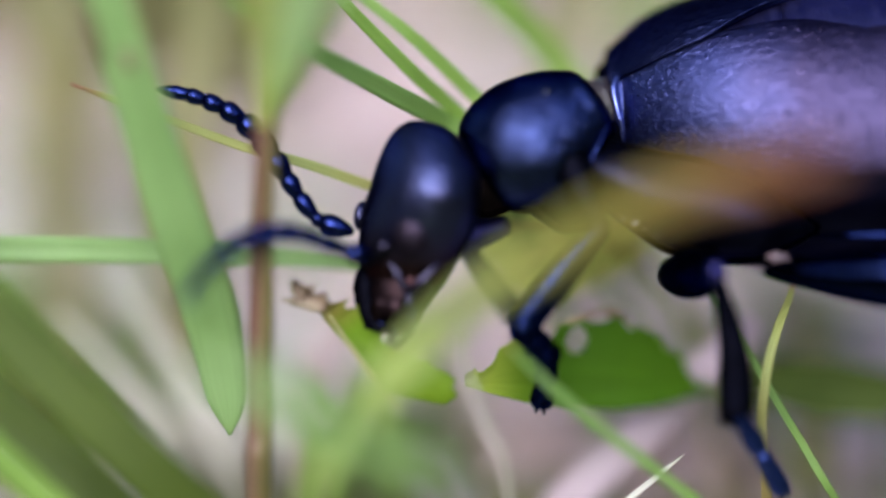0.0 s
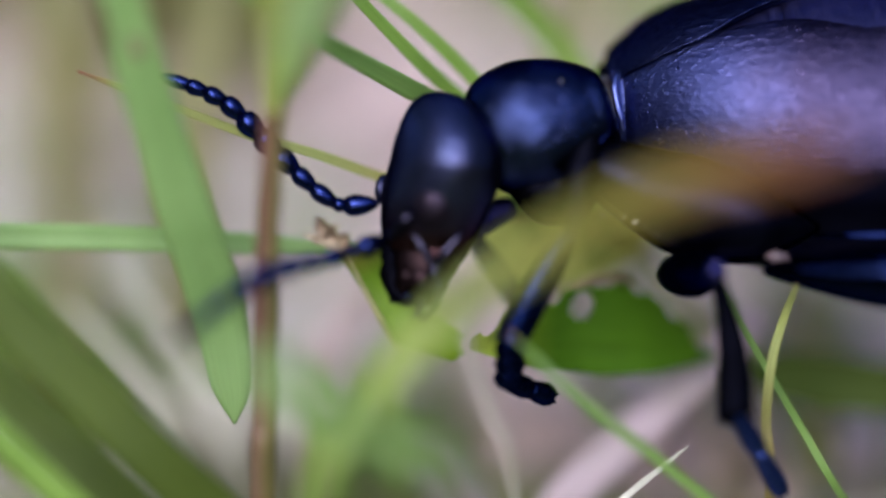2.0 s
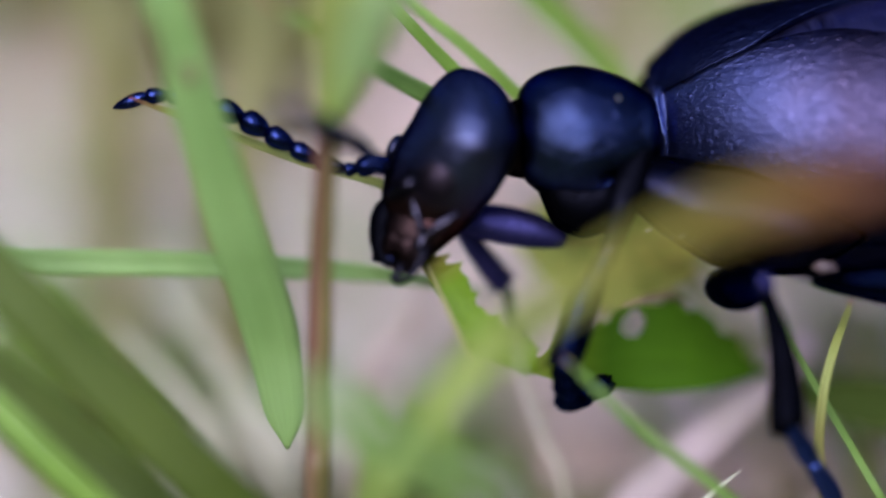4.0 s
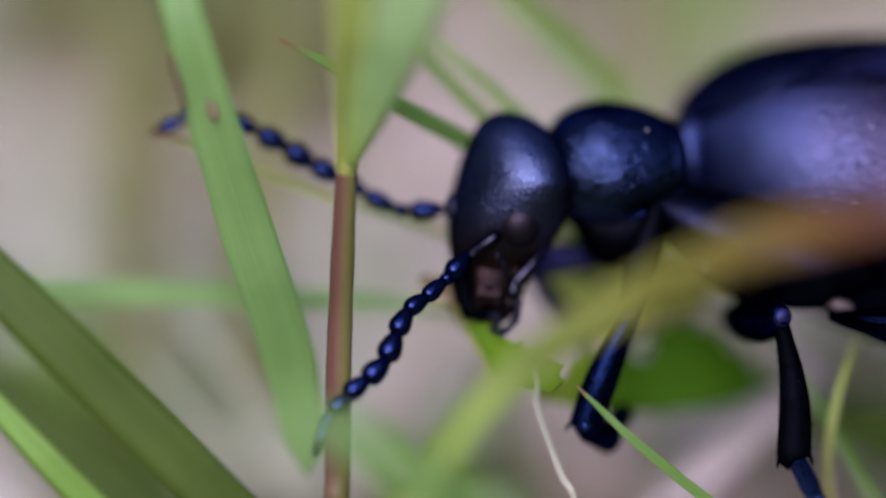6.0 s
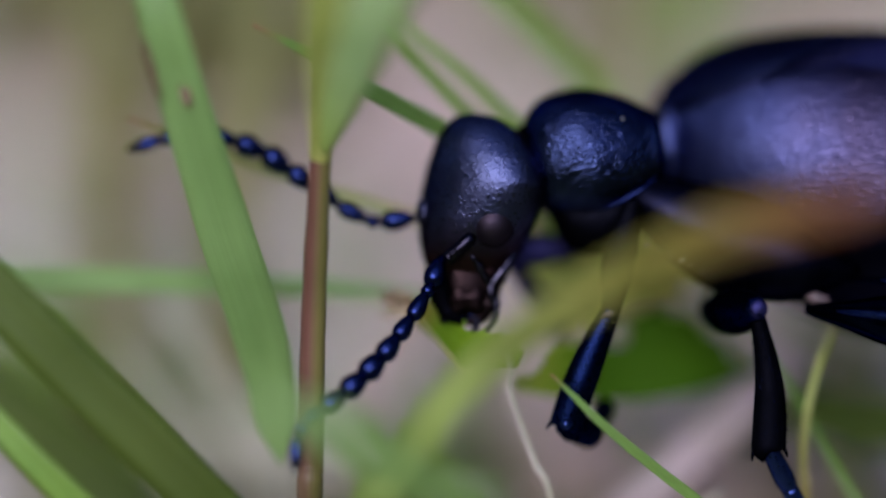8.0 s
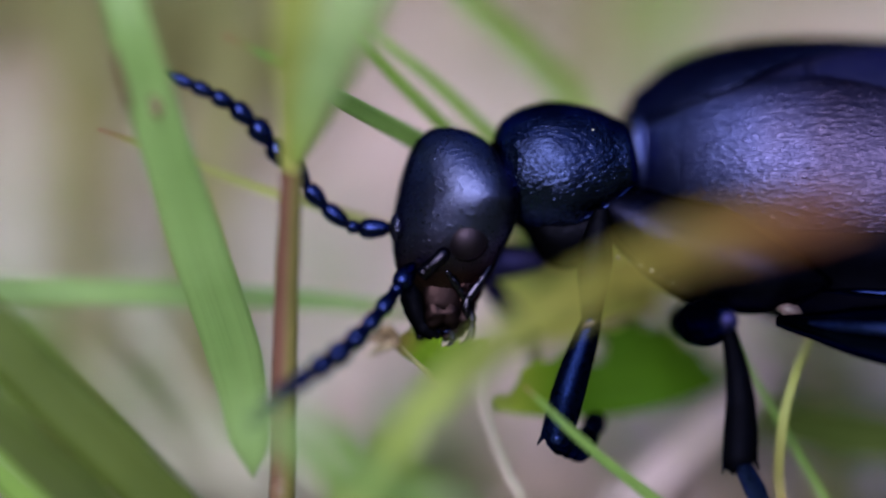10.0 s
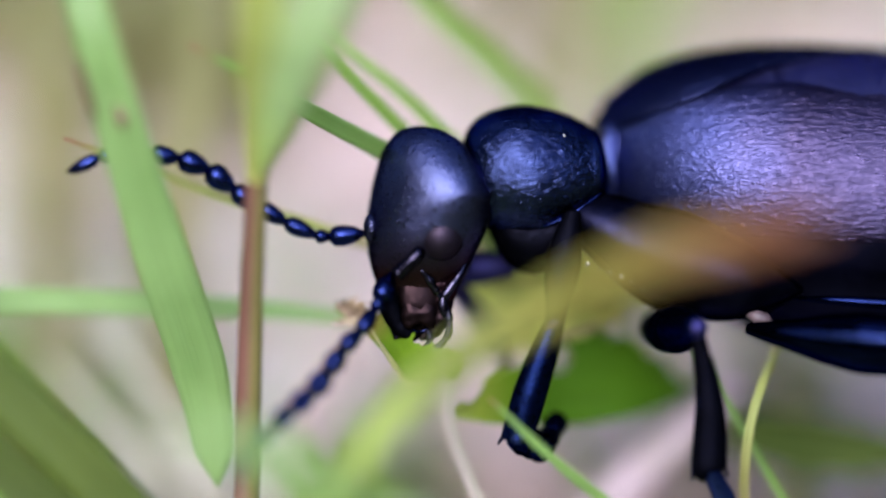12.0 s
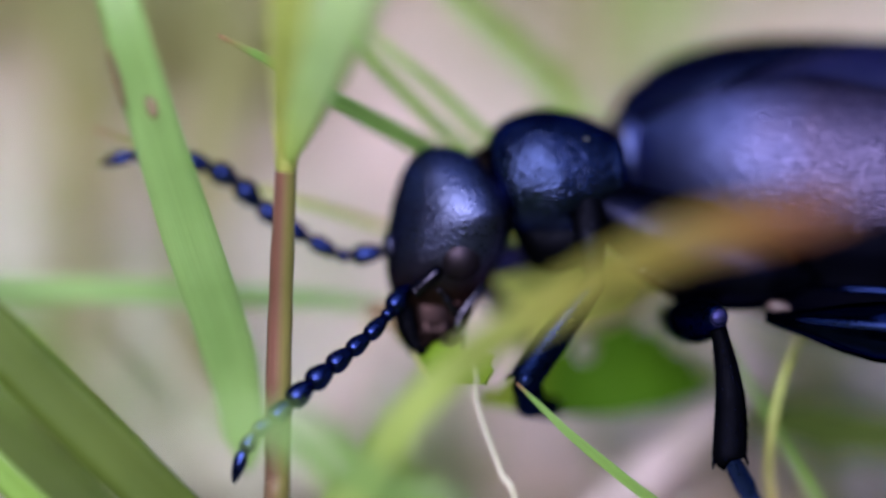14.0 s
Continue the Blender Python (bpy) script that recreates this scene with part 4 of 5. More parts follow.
def make_head():
    """The head; its own origin is its middle, +y runs to the crown, -y to the jaws."""
    rows = ((2.52, 0.18, 0.12, 0.1), (2.42, 0.2, 0.5, 0.5), (2.1, 0.3, 0.9, 0.9), (1.5, 0.44, 1.27, 1.25), (0.8, 0.45, 1.42, 1.38), (0.1, 0.34, 1.4, 1.3), (-0.5, 0.22, 1.26, 1.1),
            (-1.0, 0.17, 1.10, 0.86), (-1.5, 0.14, 0.84, 0.62), (-1.9, 0.14, 0.62, 0.42), (-2.1, 0.14, 0.36, 0.22))
    bm = egg(rows, 90, 110, 2.1)
    pit(bm, 10.0, 0.004, 0.010)
    # lay the long axis upright: x along the form becomes y
    for v in bm.verts:
        x, y, z = v.co
        v.co = (y, x, z + 0.3 * y * max(0.0, 1 - abs(x - 0.9) / 2.2))
    h = part("head", bm, M_HEAD, beetle, "glossy violet-black head with a broad crown")

    def ball(name, place, size, mat, label, turn=0.0):
        b = bmesh.new()
        bmesh.ops.create_uvsphere(b, u_segments=20, v_segments=12, radius=1)
        bmesh.ops.scale(b, vec=size, verts=b.verts)
        bmesh.ops.rotate(b, cent=(0, 0, 0), matrix=Matrix.Rotation(radians(turn), 3, "Z"), verts=b.verts)
        bmesh.ops.translate(b, vec=place, verts=b.verts)
        return part(name, b, mat, h, label)
    ball("eye", (0.60, -0.08, 0.93), (0.56, 0.62, 0.50), M_EYE, "dull brown kidney-shaped eye", -12)
    ball("eye", (-0.55, -0.3, -0.75), (0.3, 0.45, 0.3), M_EYE, "dull brown kidney-shaped eye")
    part("antenna_socket", tube([(0.12, -0.40, 1.00), (0.02, -0.52, 1.12), (-0.14, -0.68, 1.14), (-0.32, -0.86, 1.06), (-0.46, -1.00, 1.0)], (0.12, 0.17, 0.15, 0.17, 0.18), 24, 14, wob=0.08), M_LIP, h, "glossy ringed collar of the antenna")
    ball("antenna_socket", (-1.00, 0.1, 0.2), (0.18, 0.36, 0.3), M_HEAD, "raised antenna socket")
    # the mouth: a brown plate and lip between two jaws
    mid = 0.12
    part("clypeus", egg_upright(((-0.85, 0.0, 0.2, 0.05), (-1.05, 0.0, 0.44, 0.13), (-1.40, 0.0, 0.52, 0.17), (-1.75, 0.0, 0.48, 0.17), (-1.9, 0.0, 0.3, 0.08)), (mid, 0, 0.56)), M_CLYPEUS, h, "brown plate above the upper lip")
    lip = egg_upright(((-1.50, 0.0, 0.30, 0.08), (-1.60, 0.0, 0.42, 0.17), (-1.85, 0.0, 0.47, 0.22), (-2.10, 0.0, 0.45, 0.20), (-2.26, 0.0, 0.36, 0.13), (-2.32, 0.0, 0.2, 0.05)), (mid, 0, 0.56))
    for v in lip.verts:
        v.co.y += 0.4 * max(0.0, -1.9 - v.co.y) * math.exp(-((v.co.x - mid) / 0.14) ** 2)
        v.co.z -= 0.08 * math.exp(-((v.co.x - mid) / 0.12) ** 2) - 0.06 * noise.noise(v.co * 5)
    part("upper_lip", lip, M_CLYPEUS, h, "brown notched upper lip")
    for line, mat, label in ((((0.54, -1.1, 0.12), (0.64, -1.5, 0.26), (0.62, -1.95, 0.38), (0.48, -2.30, 0.44), (0.14, -2.52, 0.46)), M_JAW, "brown curved jaw"),
                             (((-0.42, -0.95, 0.22), (-0.62, -1.35, 0.30), (-0.52, -1.85, 0.40), (-0.30, -2.28, 0.45), (0.06, -2.52, 0.46)), M_BREAST, "black curved jaw")):
        jaw = part("mandible", tube(line, (0.22, 0.30, 0.27, 0.20, 0.07), 26, 16, 0.85, wob=0.2, seed=len(label)), mat, h, label)
        end = Vector(line[3])
        part("jaw_tooth", tube([end + Vector((0, 0.14, 0.03)), end.lerp(Vector((mid, -2.32, 0.50)), 0.5), Vector((mid, -2.36, 0.50))], (0.12, 0.08, 0.03), 8, 8), M_LEG, jaw, "black tooth")
    # glossy folds that run from the cheek and the brow down beside the lip
    part("cheek_fold", tube([(1.22, -0.72, 0.62), (1.02, -1.05, 0.74), (0.80, -1.36, 0.76), (0.66, -1.60, 0.74), (0.68, -1.90, 0.72), (0.74, -2.24, 0.62)], (0.05, 0.11, 0.12, 0.10, 0.11, 0.05), 30, 12, 0.8, wob=0.3, seed=8), M_LIP, h, "glossy violet fold beside the mouth")
    part("cheek_fold", tube([(0.12, -0.88, 0.92), (0.30, -1.10, 0.86), (0.48, -1.36, 0.80), (0.62, -1.62, 0.76)], (0.04, 0.09, 0.09, 0.05), 20, 10, 0.8, wob=0.3, seed=9), M_LIP, h, "glossy violet fold beside the mouth")
    # red-brown cheek and the lobes of the lower jaw on the near side
    cheek = egg_upright(((-0.55, 0.0, 0.12, 0.1), (-0.75, 0.0, 0.36, 0.32), (-1.15, 0.02, 0.46, 0.42), (-1.55, -0.02, 0.42, 0.38), (-1.9, -0.08, 0.30, 0.28), (-2.1, -0.12, 0.1, 0.1)), (0.58, 0, 0.30))
    for v in cheek.verts:
        v.co += Vector((0.05, 0.03, 0.06)) * noise.noise(v.co * 3.3)
    part("gena", cheek, M_HEAD, h, "red-brown cheek")
    part("maxilla", tube([(0.56, -1.35, 0.58), (0.66, -1.7, 0.60), (0.62, -2.05, 0.60), (0.50, -2.36, 0.56)], (0.10, 0.2, 0.19, 0.06), 18, 12, 0.8, wob=0.35, seed=4), M_JAW, h, "brown lower jaw lobe")
    part("lower_lip", egg_upright(((-1.5, 0.0, 0.4, 0.2), (-1.8, 0.0, 0.52, 0.26), (-2.2, 0.0, 0.46, 0.24), (-2.46, 0.0, 0.34, 0.14), (-2.54, 0.0, 0.1, 0.05)), (0.14, 0, 0.10)), M_NECK, h, "dark lower lip")
    feeler(h, ((0.70, -1.75, 0.62), (0.80, -2.10, 0.74), (0.72, -2.50, 0.76), (0.40, -2.78, 0.70)))
    feeler(h, ((0.30, -2.30, 0.50), (0.36, -2.55, 0.60), (0.24, -2.76, 0.62)))
    feeler(h, ((-0.48, -1.75, 0.15), (-0.56, -2.15, 0.25), (-0.40, -2.52, 0.36)))
    return h


head = make_head()

BEADS = (0.80, 0.34, 0.78, 0.72, 0.74, 0.76, 0.74, 0.70, 0.62, 0.58, 0.86)      # lengths of the antenna's segments, mm
GIRTHS = (0.25, 0.17, 0.21, 0.22, 0.26, 0.29, 0.28, 0.24, 0.21, 0.19, 0.17)


def make_antenna(label):
    made = []
    for k, (n, r) in enumerate(zip(BEADS, GIRTHS)):
        rows = ((0, 0.30), (0.1, 0.46), (0.32, 0.82), (0.62, 1.04), (0.86, 0.92), (1.0, 0.36)) if k < 10 else ((0, 0.35), (0.2, 0.9), (0.5, 1.0), (0.75, 0.7), (0.92, 0.35), (1.0, 0.1))
        bm = tube([(0, (a - 0.5) * n * 1.07, 0) for a, _ in rows], [b * r for _, b in rows], 14, 12)
        made.append(part("antenna_segment", bm, M_ANTENNA, beetle, label))
    return made


far_antenna = make_antenna("bead-like blue-black antenna segment")
near_antenna = make_antenna("bead-like blue-black antenna segment")


def limb(name, length, radii, label, mat=M_LEG, flat=0.8, spurs=False, bow=0.04):
    """A leg piece along +y from its upper joint at the origin."""
    n = len(radii)
    spots = [(bow * math.sin(math.pi * i / (n - 1)), length * i / (n - 1), 0) for i in range(n)]
    a, z = radii[0], radii[-1]
    spots = [(0, -0.7 * a, 0), (0, -0.5 * a, 0), *spots, (0, length + 0.22 * z, 0), (0, length + 0.3 * z, 0)]
    bm = tube(spots, (0.05, 0.7 * a, *radii, 0.7 * z, 0.05), 44, 18, flat)
    ob = part(name, bm, mat, beetle, label)
    if spurs:
        for sx in (-1, 1):
            part("spur", tube([(sx * radii[-1] * 0.75, length * 0.98, 0), (sx * radii[-1] * 0.95, length * 1.05, 0.02), (sx * radii[-1] * 1.0, length * 1.09, 0.02)], (0.06, 0.045, 0.01), 6, 6), M_LEG, ob, "small dark spur")
    return ob


def tarsus(length, count, label, mat=None, girth=1.0):
    """A foot of short jointed pieces with two claws, along +y from the ankle."""
    ob = None
    step = length / count
    for k in range(count):
        bm = tube([(0, step * (k + a), 0) for a in (0, 0.3, 0.75, 1.0)], [girth * r for r in (0.135, 0.15, 0.17, 0.14)], 10, 10)
        if ob is None:
            ob = part("foot", bm, mat or M_FOOT, beetle, label)
        else:
            part("foot_joint", bm, mat or M_FOOT, ob)
    return ob


def claws(ob, length):
    for sx in (-1, 1):
        part("claw", tube([(0.03 * sx, length, 0), (0.10 * sx, length + 0.12, 0.05), (0.10 * sx, length + 0.22, -0.06)], (0.05, 0.04, 0.01), 8, 6), M_LEG, ob, "hooked claw")


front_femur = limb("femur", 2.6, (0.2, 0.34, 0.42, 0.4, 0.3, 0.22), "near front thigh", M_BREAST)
front_tibia = limb("tibia", 2.9, (0.24, 0.32, 0.37, 0.4, 0.4, 0.38), "near front shin with a blue gleam", M_FOOT, spurs=True)
front_foot = tarsus(1.25, 3, "near front foot", None, 2.25)
front_toe = tarsus(1.2, 2, "end of the near front foot", None, 1.7)
claws(front_toe, 1.2)
part("knee_skin", tube([(-0.1, -0.06, 0.2), (-0.02, 0.0, 0.27), (0.1, 0.1, 0.24), (0.14, 0.2, 0.18)], (0.02, 0.07, 0.06, 0.02), 12, 8, wob=0.5), M_FLESH, front_tibia, "pale skin at the knee")
part("ankle_skin", tube([(-0.12, 2.74, 0.28), (0.0, 2.84, 0.33), (0.12, 2.92, 0.28)], (0.05, 0.13, 0.05), 10, 8, wob=0.4), M_MIDFOOT, front_tibia, "pale blue skin at the ankle")
other_femur = limb("femur", 2.6, (0.28, 0.42, 0.47, 0.44, 0.3), "far front thigh, violet-blue", M_FARLEG)
other_tibia = limb("tibia", 2.3, (0.2, 0.22, 0.26, 0.3, 0.32), "far front shin, violet-blue", M_FARLEG, spurs=True)
other_foot = tarsus(1.6, 4, "far front foot")
claws(other_foot, 1.6)


def aim(a, b):
    """A board pose at a whose +y runs towards b."""
    y = (Vector(b) - Vector(a)).normalized()
    x = y.cross(Vector((0, 0, 1)))
    x = x.normalized() if x.length > 1e-4 else Vector((1, 0, 0))
    z = x.cross(y)
    m = Matrix((x, y, z)).transposed().to_4x4()
    m.translation = Vector(a) * MM
    return m


def set_limb(ob, a, b):
    ob.matrix_basis = aim(a, b)


def bristles(ob, length, radii, bow):
    """Fine short hairs that stand off a shin."""
    rng = random.Random(8)
    made = bmesh.new()
    for _ in range(150):
        k = rng.uniform(0.15, 1.0)
        r = float(np.interp(k, np.linspace(0, 1, len(radii)), radii))
        a = rng.uniform(0, 2 * math.pi)
        out = Vector((math.cos(a), 0, 0.8 * math.sin(a)))
        root = Vector((bow * math.sin(math.pi * k), k * length, 0)) + out * r * 0.97
        tip = root + out * 0.06 + Vector((0, 0.1, 0))
        piece = tube([root, root.lerp(tip, 0.5) + out * 0.012, tip], (0.012, 0.009, 0.003), 4, 4)
        me = bpy.data.meshes.new("piece")
        piece.to_mesh(me)
        piece.free()
        made.from_mesh(me)
        bpy.data.meshes.remove(me)
    part("bristles", made, M_LEG, ob, "short dark bristles")


def standing_legs():
    knee, ankle = local(1264, 590, 2.0), local(1289, 838, 1.6)
    femur = limb("femur", 3.2, (0.28, 0.46, 0.56, 0.57, 0.46, 0.28), "near middle thigh, foreshortened", M_FOOT, flat=0.95)
    set_limb(femur, local(1182, 592, -0.9), knee)
    # paler violet material puts the soft highlight on the knee
    part("knee", tube([(0.03, 2.86, 0.02), (0.03, 2.95, 0.02), (0.02, 3.2, 0.0), (0.0, 3.36, 0.0), (0.0, 3.42, 0.0)], (0.06, 0.22, 0.25, 0.19, 0.05), 14, 16), M_FARLEG, femur, "knee, its soft highlight coloured in pale violet-blue")
    part("hip", tube([(-0.1, -1.0, -0.8), (-0.1, -0.9, -0.7), (-0.05, -0.5, -0.4), (0, -0.05, -0.1), (0, 0.1, 0)], (0.05, 0.3, 0.42, 0.3, 0.05), 16, 16), M_LEG, femur, "black hip joint")
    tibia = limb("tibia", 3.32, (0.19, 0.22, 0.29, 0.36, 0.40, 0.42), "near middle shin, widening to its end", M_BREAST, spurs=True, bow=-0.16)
    set_limb(tibia, knee, ankle)
    bristles(tibia, 3.32, (0.19, 0.22, 0.28, 0.34, 0.38, 0.39), -0.16)
    foot = tarsus(2.4, 2, "bright blue near middle foot", M_MIDFOOT, 1.5)
    claws(foot, 2.4)
    set_limb(foot, ankle, local(1374, 1005, 0.6))
    hind = limb("femur", 4.6, (0.14, 0.34, 0.58, 0.74, 0.7, 0.4), "near hind thigh with a blue gleam", M_HIND)
    set_limb(hind, local(1362, 592, 0.9), local(1690, 628, 2.6))
    # the thigh's blue highlight, added as a thin bright tube
    part("thigh_highlight", tube([local(1412, 594, 1.45), local(1440, 597, 1.75), local(1500, 602, 2.3), local(1580, 608, 2.75), local(1650, 613, 3.0)], (0.02, 0.07, 0.09, 0.09, 0.05), 24, 8), M_MIDFOOT, beetle, "blue highlight along the hind thigh, added as a thin tube")
    part("abdomen_fold", tube([local(1430, 536, 0.3), local(1500, 540, 0.85), local(1600, 546, 1.05), local(1720, 552, 1.0)], (0.03, 0.1, 0.14, 0.1), 20, 10), M_HIND, beetle, "dark fold along the belly")
    part("joint_skin", tube([local(1354, 568, 0.5), local(1370, 570, 0.74), local(1388, 575, 0.74), local(1402, 584, 0.5)], (0.04, 0.13, 0.15, 0.04), 12, 10, wob=0.5), M_FLESH, beetle, "pale pinkish skin at the hind hip")
    hind_tibia = limb("tibia", 4.6, (0.24, 0.3, 0.36, 0.42, 0.46), "near hind shin", spurs=True)
    set_limb(hind_tibia, local(1660, 610, 2.6), local(1760, 930, 1.6))
    hind_foot = tarsus(2.4, 4, "near hind foot")
    set_limb(hind_foot, local(1760, 930, 1.6), local(1830, 1080, 0.4))
    claws(hind_foot, 2.4)
    part("under_plate", egg(((-1.3, -1.75, 0.1, 0.2), (-0.8, -2.0, 0.6, 0.8), (0.0, -2.4, 1.0, 1.1), (1.0, -2.9, 1.25, 1.2), (2.2, -3.2, 1.25, 1.2), (3.4, -3.5, 0.9, 1.1), (4.6, -3.7, 0.1, 0.2)), 20, 18), M_BELLY, beetle, "black breast between the legs")


standing_legs()


def glint_specks():
    """Glints along the underside behind the front leg, added as small pale balls."""
    for x, y, r in ((1072, 478, 0.06), (1092, 486, 0.035), (1112, 492, 0.05), (1132, 500, 0.07), (1150, 508, 0.04), (1172, 520, 0.05)):
        speck = bmesh.new()
        bmesh.ops.create_icosphere(speck, subdivisions=2, radius=r)
        for v in speck.verts:
            v.co *= 1 + 0.4 * noise.noise(v.co * 20 + Vector((x, 0, 0)))
        bmesh.ops.translate(speck, vec=local(x, y, 0.75), verts=speck.verts)
        part("glint_speck", speck, M_STRAW, beetle, "pale speck standing in for a glint")


glint_specks()


# ---- movement ----
STEPS = {}


def step(t, body, thorax, head, far, near, front, other, leaf):
    STEPS[t] = (body, thorax, head, far, near, front, other, leaf)


def root_pose(b):
    """The beetle on the board, shifted and turned about its own origin."""
    return Matrix.Translation((HIP + Vector((b[0], b[1], 0))) * MM) @ pose(0, 0, 0, 0, 0, b[2])


def antenna_poses(points):
    """Board poses of the eleven segments along a smooth line through the points."""
    line = smooth_line(points, 60)
    walked = [0.0]
    for a, b in zip(line, line[1:]):
        walked.append(walked[-1] + (b - a).length)
    total, made, s = sum(BEADS), [], 0.0

    def place(x):
        d = x / total * walked[-1]
        k = min(max(1, int(np.searchsorted(walked, d))), len(line) - 1)
        f = (d - walked[k - 1]) / max(1e-6, walked[k] - walked[k - 1])
        return line[k - 1].lerp(line[k], f)
    for n in BEADS:
        a, b = place(s), place(s + n)
        m = aim(a, b)
        m.translation = (a + b) / 2 * MM
        made.append(m)
        s += n
    return made


def motions():
    step(0, body=(-0.13, -0.07, 3), thorax=(2.44, 1.21, 33), head=(-0.77, -0.82, -8.8, -20),
         far=((-2.07, -0.91, 0.14), (-2.86, -0.61, 0.04), (-3.34, 0.07, -0.01), (-3.78, 0.77, -0.07), (-4.26, 1.43, -0.13), (-4.90, 1.94, -0.19), (-5.66, 2.26, -0.24), (-6.47, 2.44, -0.30)),
         near=((-1.54, -1.55, 1.00), (-2.35, -1.29, 1.77), (-3.10, -1.00, 2.33), (-3.90, -0.97, 2.90), (-4.64, -1.26, 3.47), (-5.23, -1.79, 4.03), (-5.65, -2.45, 4.60)),
         front=((3.64, -1.23, 1.20), (1.99, -3.13, 1.00), (2.79, -4.21, 0.20), (2.26, -6.02, -0.40)), other=((1.57, -0.82, -1.60), (0.56, -1.14, -1.60), (1.80, -2.82, -3.00)), leaf=(-1.10, -4.63, 128.3))
    step(0.5, body=(-0.32, -0.21, 3), thorax=(2.31, 1.02, 25), head=(-0.83, -1.03, -9.0, -20),
         far=((-2.04, -1.00, 0.14), (-3.01, -0.89, 0.04), (-3.61, -0.17, -0.01), (-4.12, 0.61, -0.07), (-4.64, 1.39, -0.13), (-5.19, 2.15, -0.19), (-5.96, 2.69, -0.24), (-6.83, 3.05, -0.30)),
         near=((-1.74, -1.67, 1.00), (-2.61, -1.39, 1.83), (-3.31, -1.14, 2.47), (-4.04, -1.06, 3.10), (-4.76, -1.13, 3.73), (-5.35, -1.56, 4.37), (-5.70, -2.20, 5.00)),
         front=((3.11, -1.57, 1.20), (1.59, -3.56, 1.00), (1.33, -5.51, 0.20), (2.95, -5.66, -0.40)), other=((1.56, -1.02, -1.60), (0.61, -1.43, -1.60), (1.86, -3.13, -3.00)), leaf=(-1.11, -4.75, 126.6))
    step(1, body=(-0.35, -0.42, 3), thorax=(2.32, 0.92, 21), head=(-0.91, -1.08, -9.4, -20),
         far=((-2.14, -0.84, 0.14), (-3.09, -0.49, 0.04), (-3.62, 0.33, -0.01), (-4.12, 1.18, -0.07), (-4.59, 2.04, -0.13), (-5.23, 2.75, -0.19), (-6.05, 3.30, -0.24), (-6.98, 3.64, -0.30)),
         near=((-1.74, -1.84, 1.00), (-2.66, -2.70, 1.75), (-3.44, -3.45, 2.30), (-4.26, -4.14, 2.85), (-5.07, -4.81, 3.40), (-5.79, -5.56, 3.95), (-6.28, -6.46, 4.50)),
         front=((3.04, -1.62, 1.20), (1.52, -3.66, 1.00), (1.20, -5.07, 0.20), (1.54, -5.22, -0.40)), other=((1.64, -1.01, -1.60), (0.56, -1.07, -1.60), (1.81, -2.77, -3.00)), leaf=(-1.17, -4.52, 133.3))
    step(1.5, body=(-0.26, -0.35, 3), thorax=(2.35, 1.18, 17), head=(-0.79, -0.33, -13.3, -20),
         far=((-1.93, -0.15, 0.14), (-2.81, -0.14, 0.04), (-3.46, 0.42, -0.01), (-4.05, 1.06, -0.07), (-4.63, 1.71, -0.13), (-5.21, 2.36, -0.19), (-5.96, 2.78, -0.24), (-6.78, 3.08, -0.30)),
         near=((-1.77, -1.14, 1.00), (-2.88, -1.45, 1.92), (-3.78, -1.53, 2.63), (-4.63, -1.78, 3.35), (-5.48, -2.00, 4.07), (-6.26, -2.36, 4.78), (-6.78, -3.05, 5.50)),
         front=((3.02, -1.27, 1.20), (1.51, -3.77, 1.00), (1.45, -4.97, 0.20), (1.73, -5.12, -0.40)), other=((1.62, -0.72, -1.60), (0.61, -0.72, -1.60), (1.86, -2.42, -3.00)), leaf=(-1.04, -3.97, 134.9))
    step(2, body=(-0.27, -0.23, 3), thorax=(2.32, 1.33, 16), head=(-0.41, -0.39, -5.8, -20),
         far=((-1.62, -0.53, 0.14), (-2.51, -0.55, 0.04), (-3.20, -0.02, -0.01), (-3.82, 0.59, -0.07), (-4.43, 1.20, -0.13), (-5.04, 1.81, -0.19), (-5.82, 2.19, -0.24), (-6.64, 2.47, -0.30)),
         near=((-1.36, -1.37, 1.00), (-2.49, -1.79, 2.00), (-3.33, -1.96, 2.80), (-4.14, -2.22, 3.60), (-4.83, -2.69, 4.40), (-5.46, -3.22, 5.20), (-6.09, -3.73, 6.00)),
         front=((3.04, -1.18, 1.20), (1.60, -3.68, 1.00), (1.55, -5.02, 0.20), (2.89, -5.17, -0.40)), other=((1.57, -0.63, -1.60), (0.56, -1.04, -1.60), (1.81, -2.74, -3.00)), leaf=(-1.01, -3.69, 121.1))
    step(2.5, body=(-0.26, -0.35, 4), thorax=(2.34, 1.20, 7), head=(-1.24, -0.07, -15.8, -20),
         far=((-2.33, 0.27, 0.14), (-3.20, 0.50, 0.04), (-3.83, 1.14, -0.01), (-4.39, 1.85, -0.07), (-4.89, 2.60, -0.13), (-5.43, 3.32, -0.19), (-6.19, 3.82, -0.24), (-7.03, 4.16, -0.30)),
         near=((-2.22, -0.71, 1.00), (-3.20, -0.89, 2.00), (-3.96, -1.05, 2.80), (-4.68, -1.31, 3.60), (-5.36, -1.65, 4.40), (-6.02, -2.00, 5.20), (-6.58, -2.48, 6.00)),
         front=((3.03, -1.23, 1.20), (1.72, -3.92, 1.00), (1.80, -5.00, 0.20), (3.00, -4.56, -0.40)), other=((1.55, -0.96, -1.60), (-0.87, -0.96, -1.60), (0.38, -2.66, -3.00)), leaf=(-0.95, -3.93, 128.5))
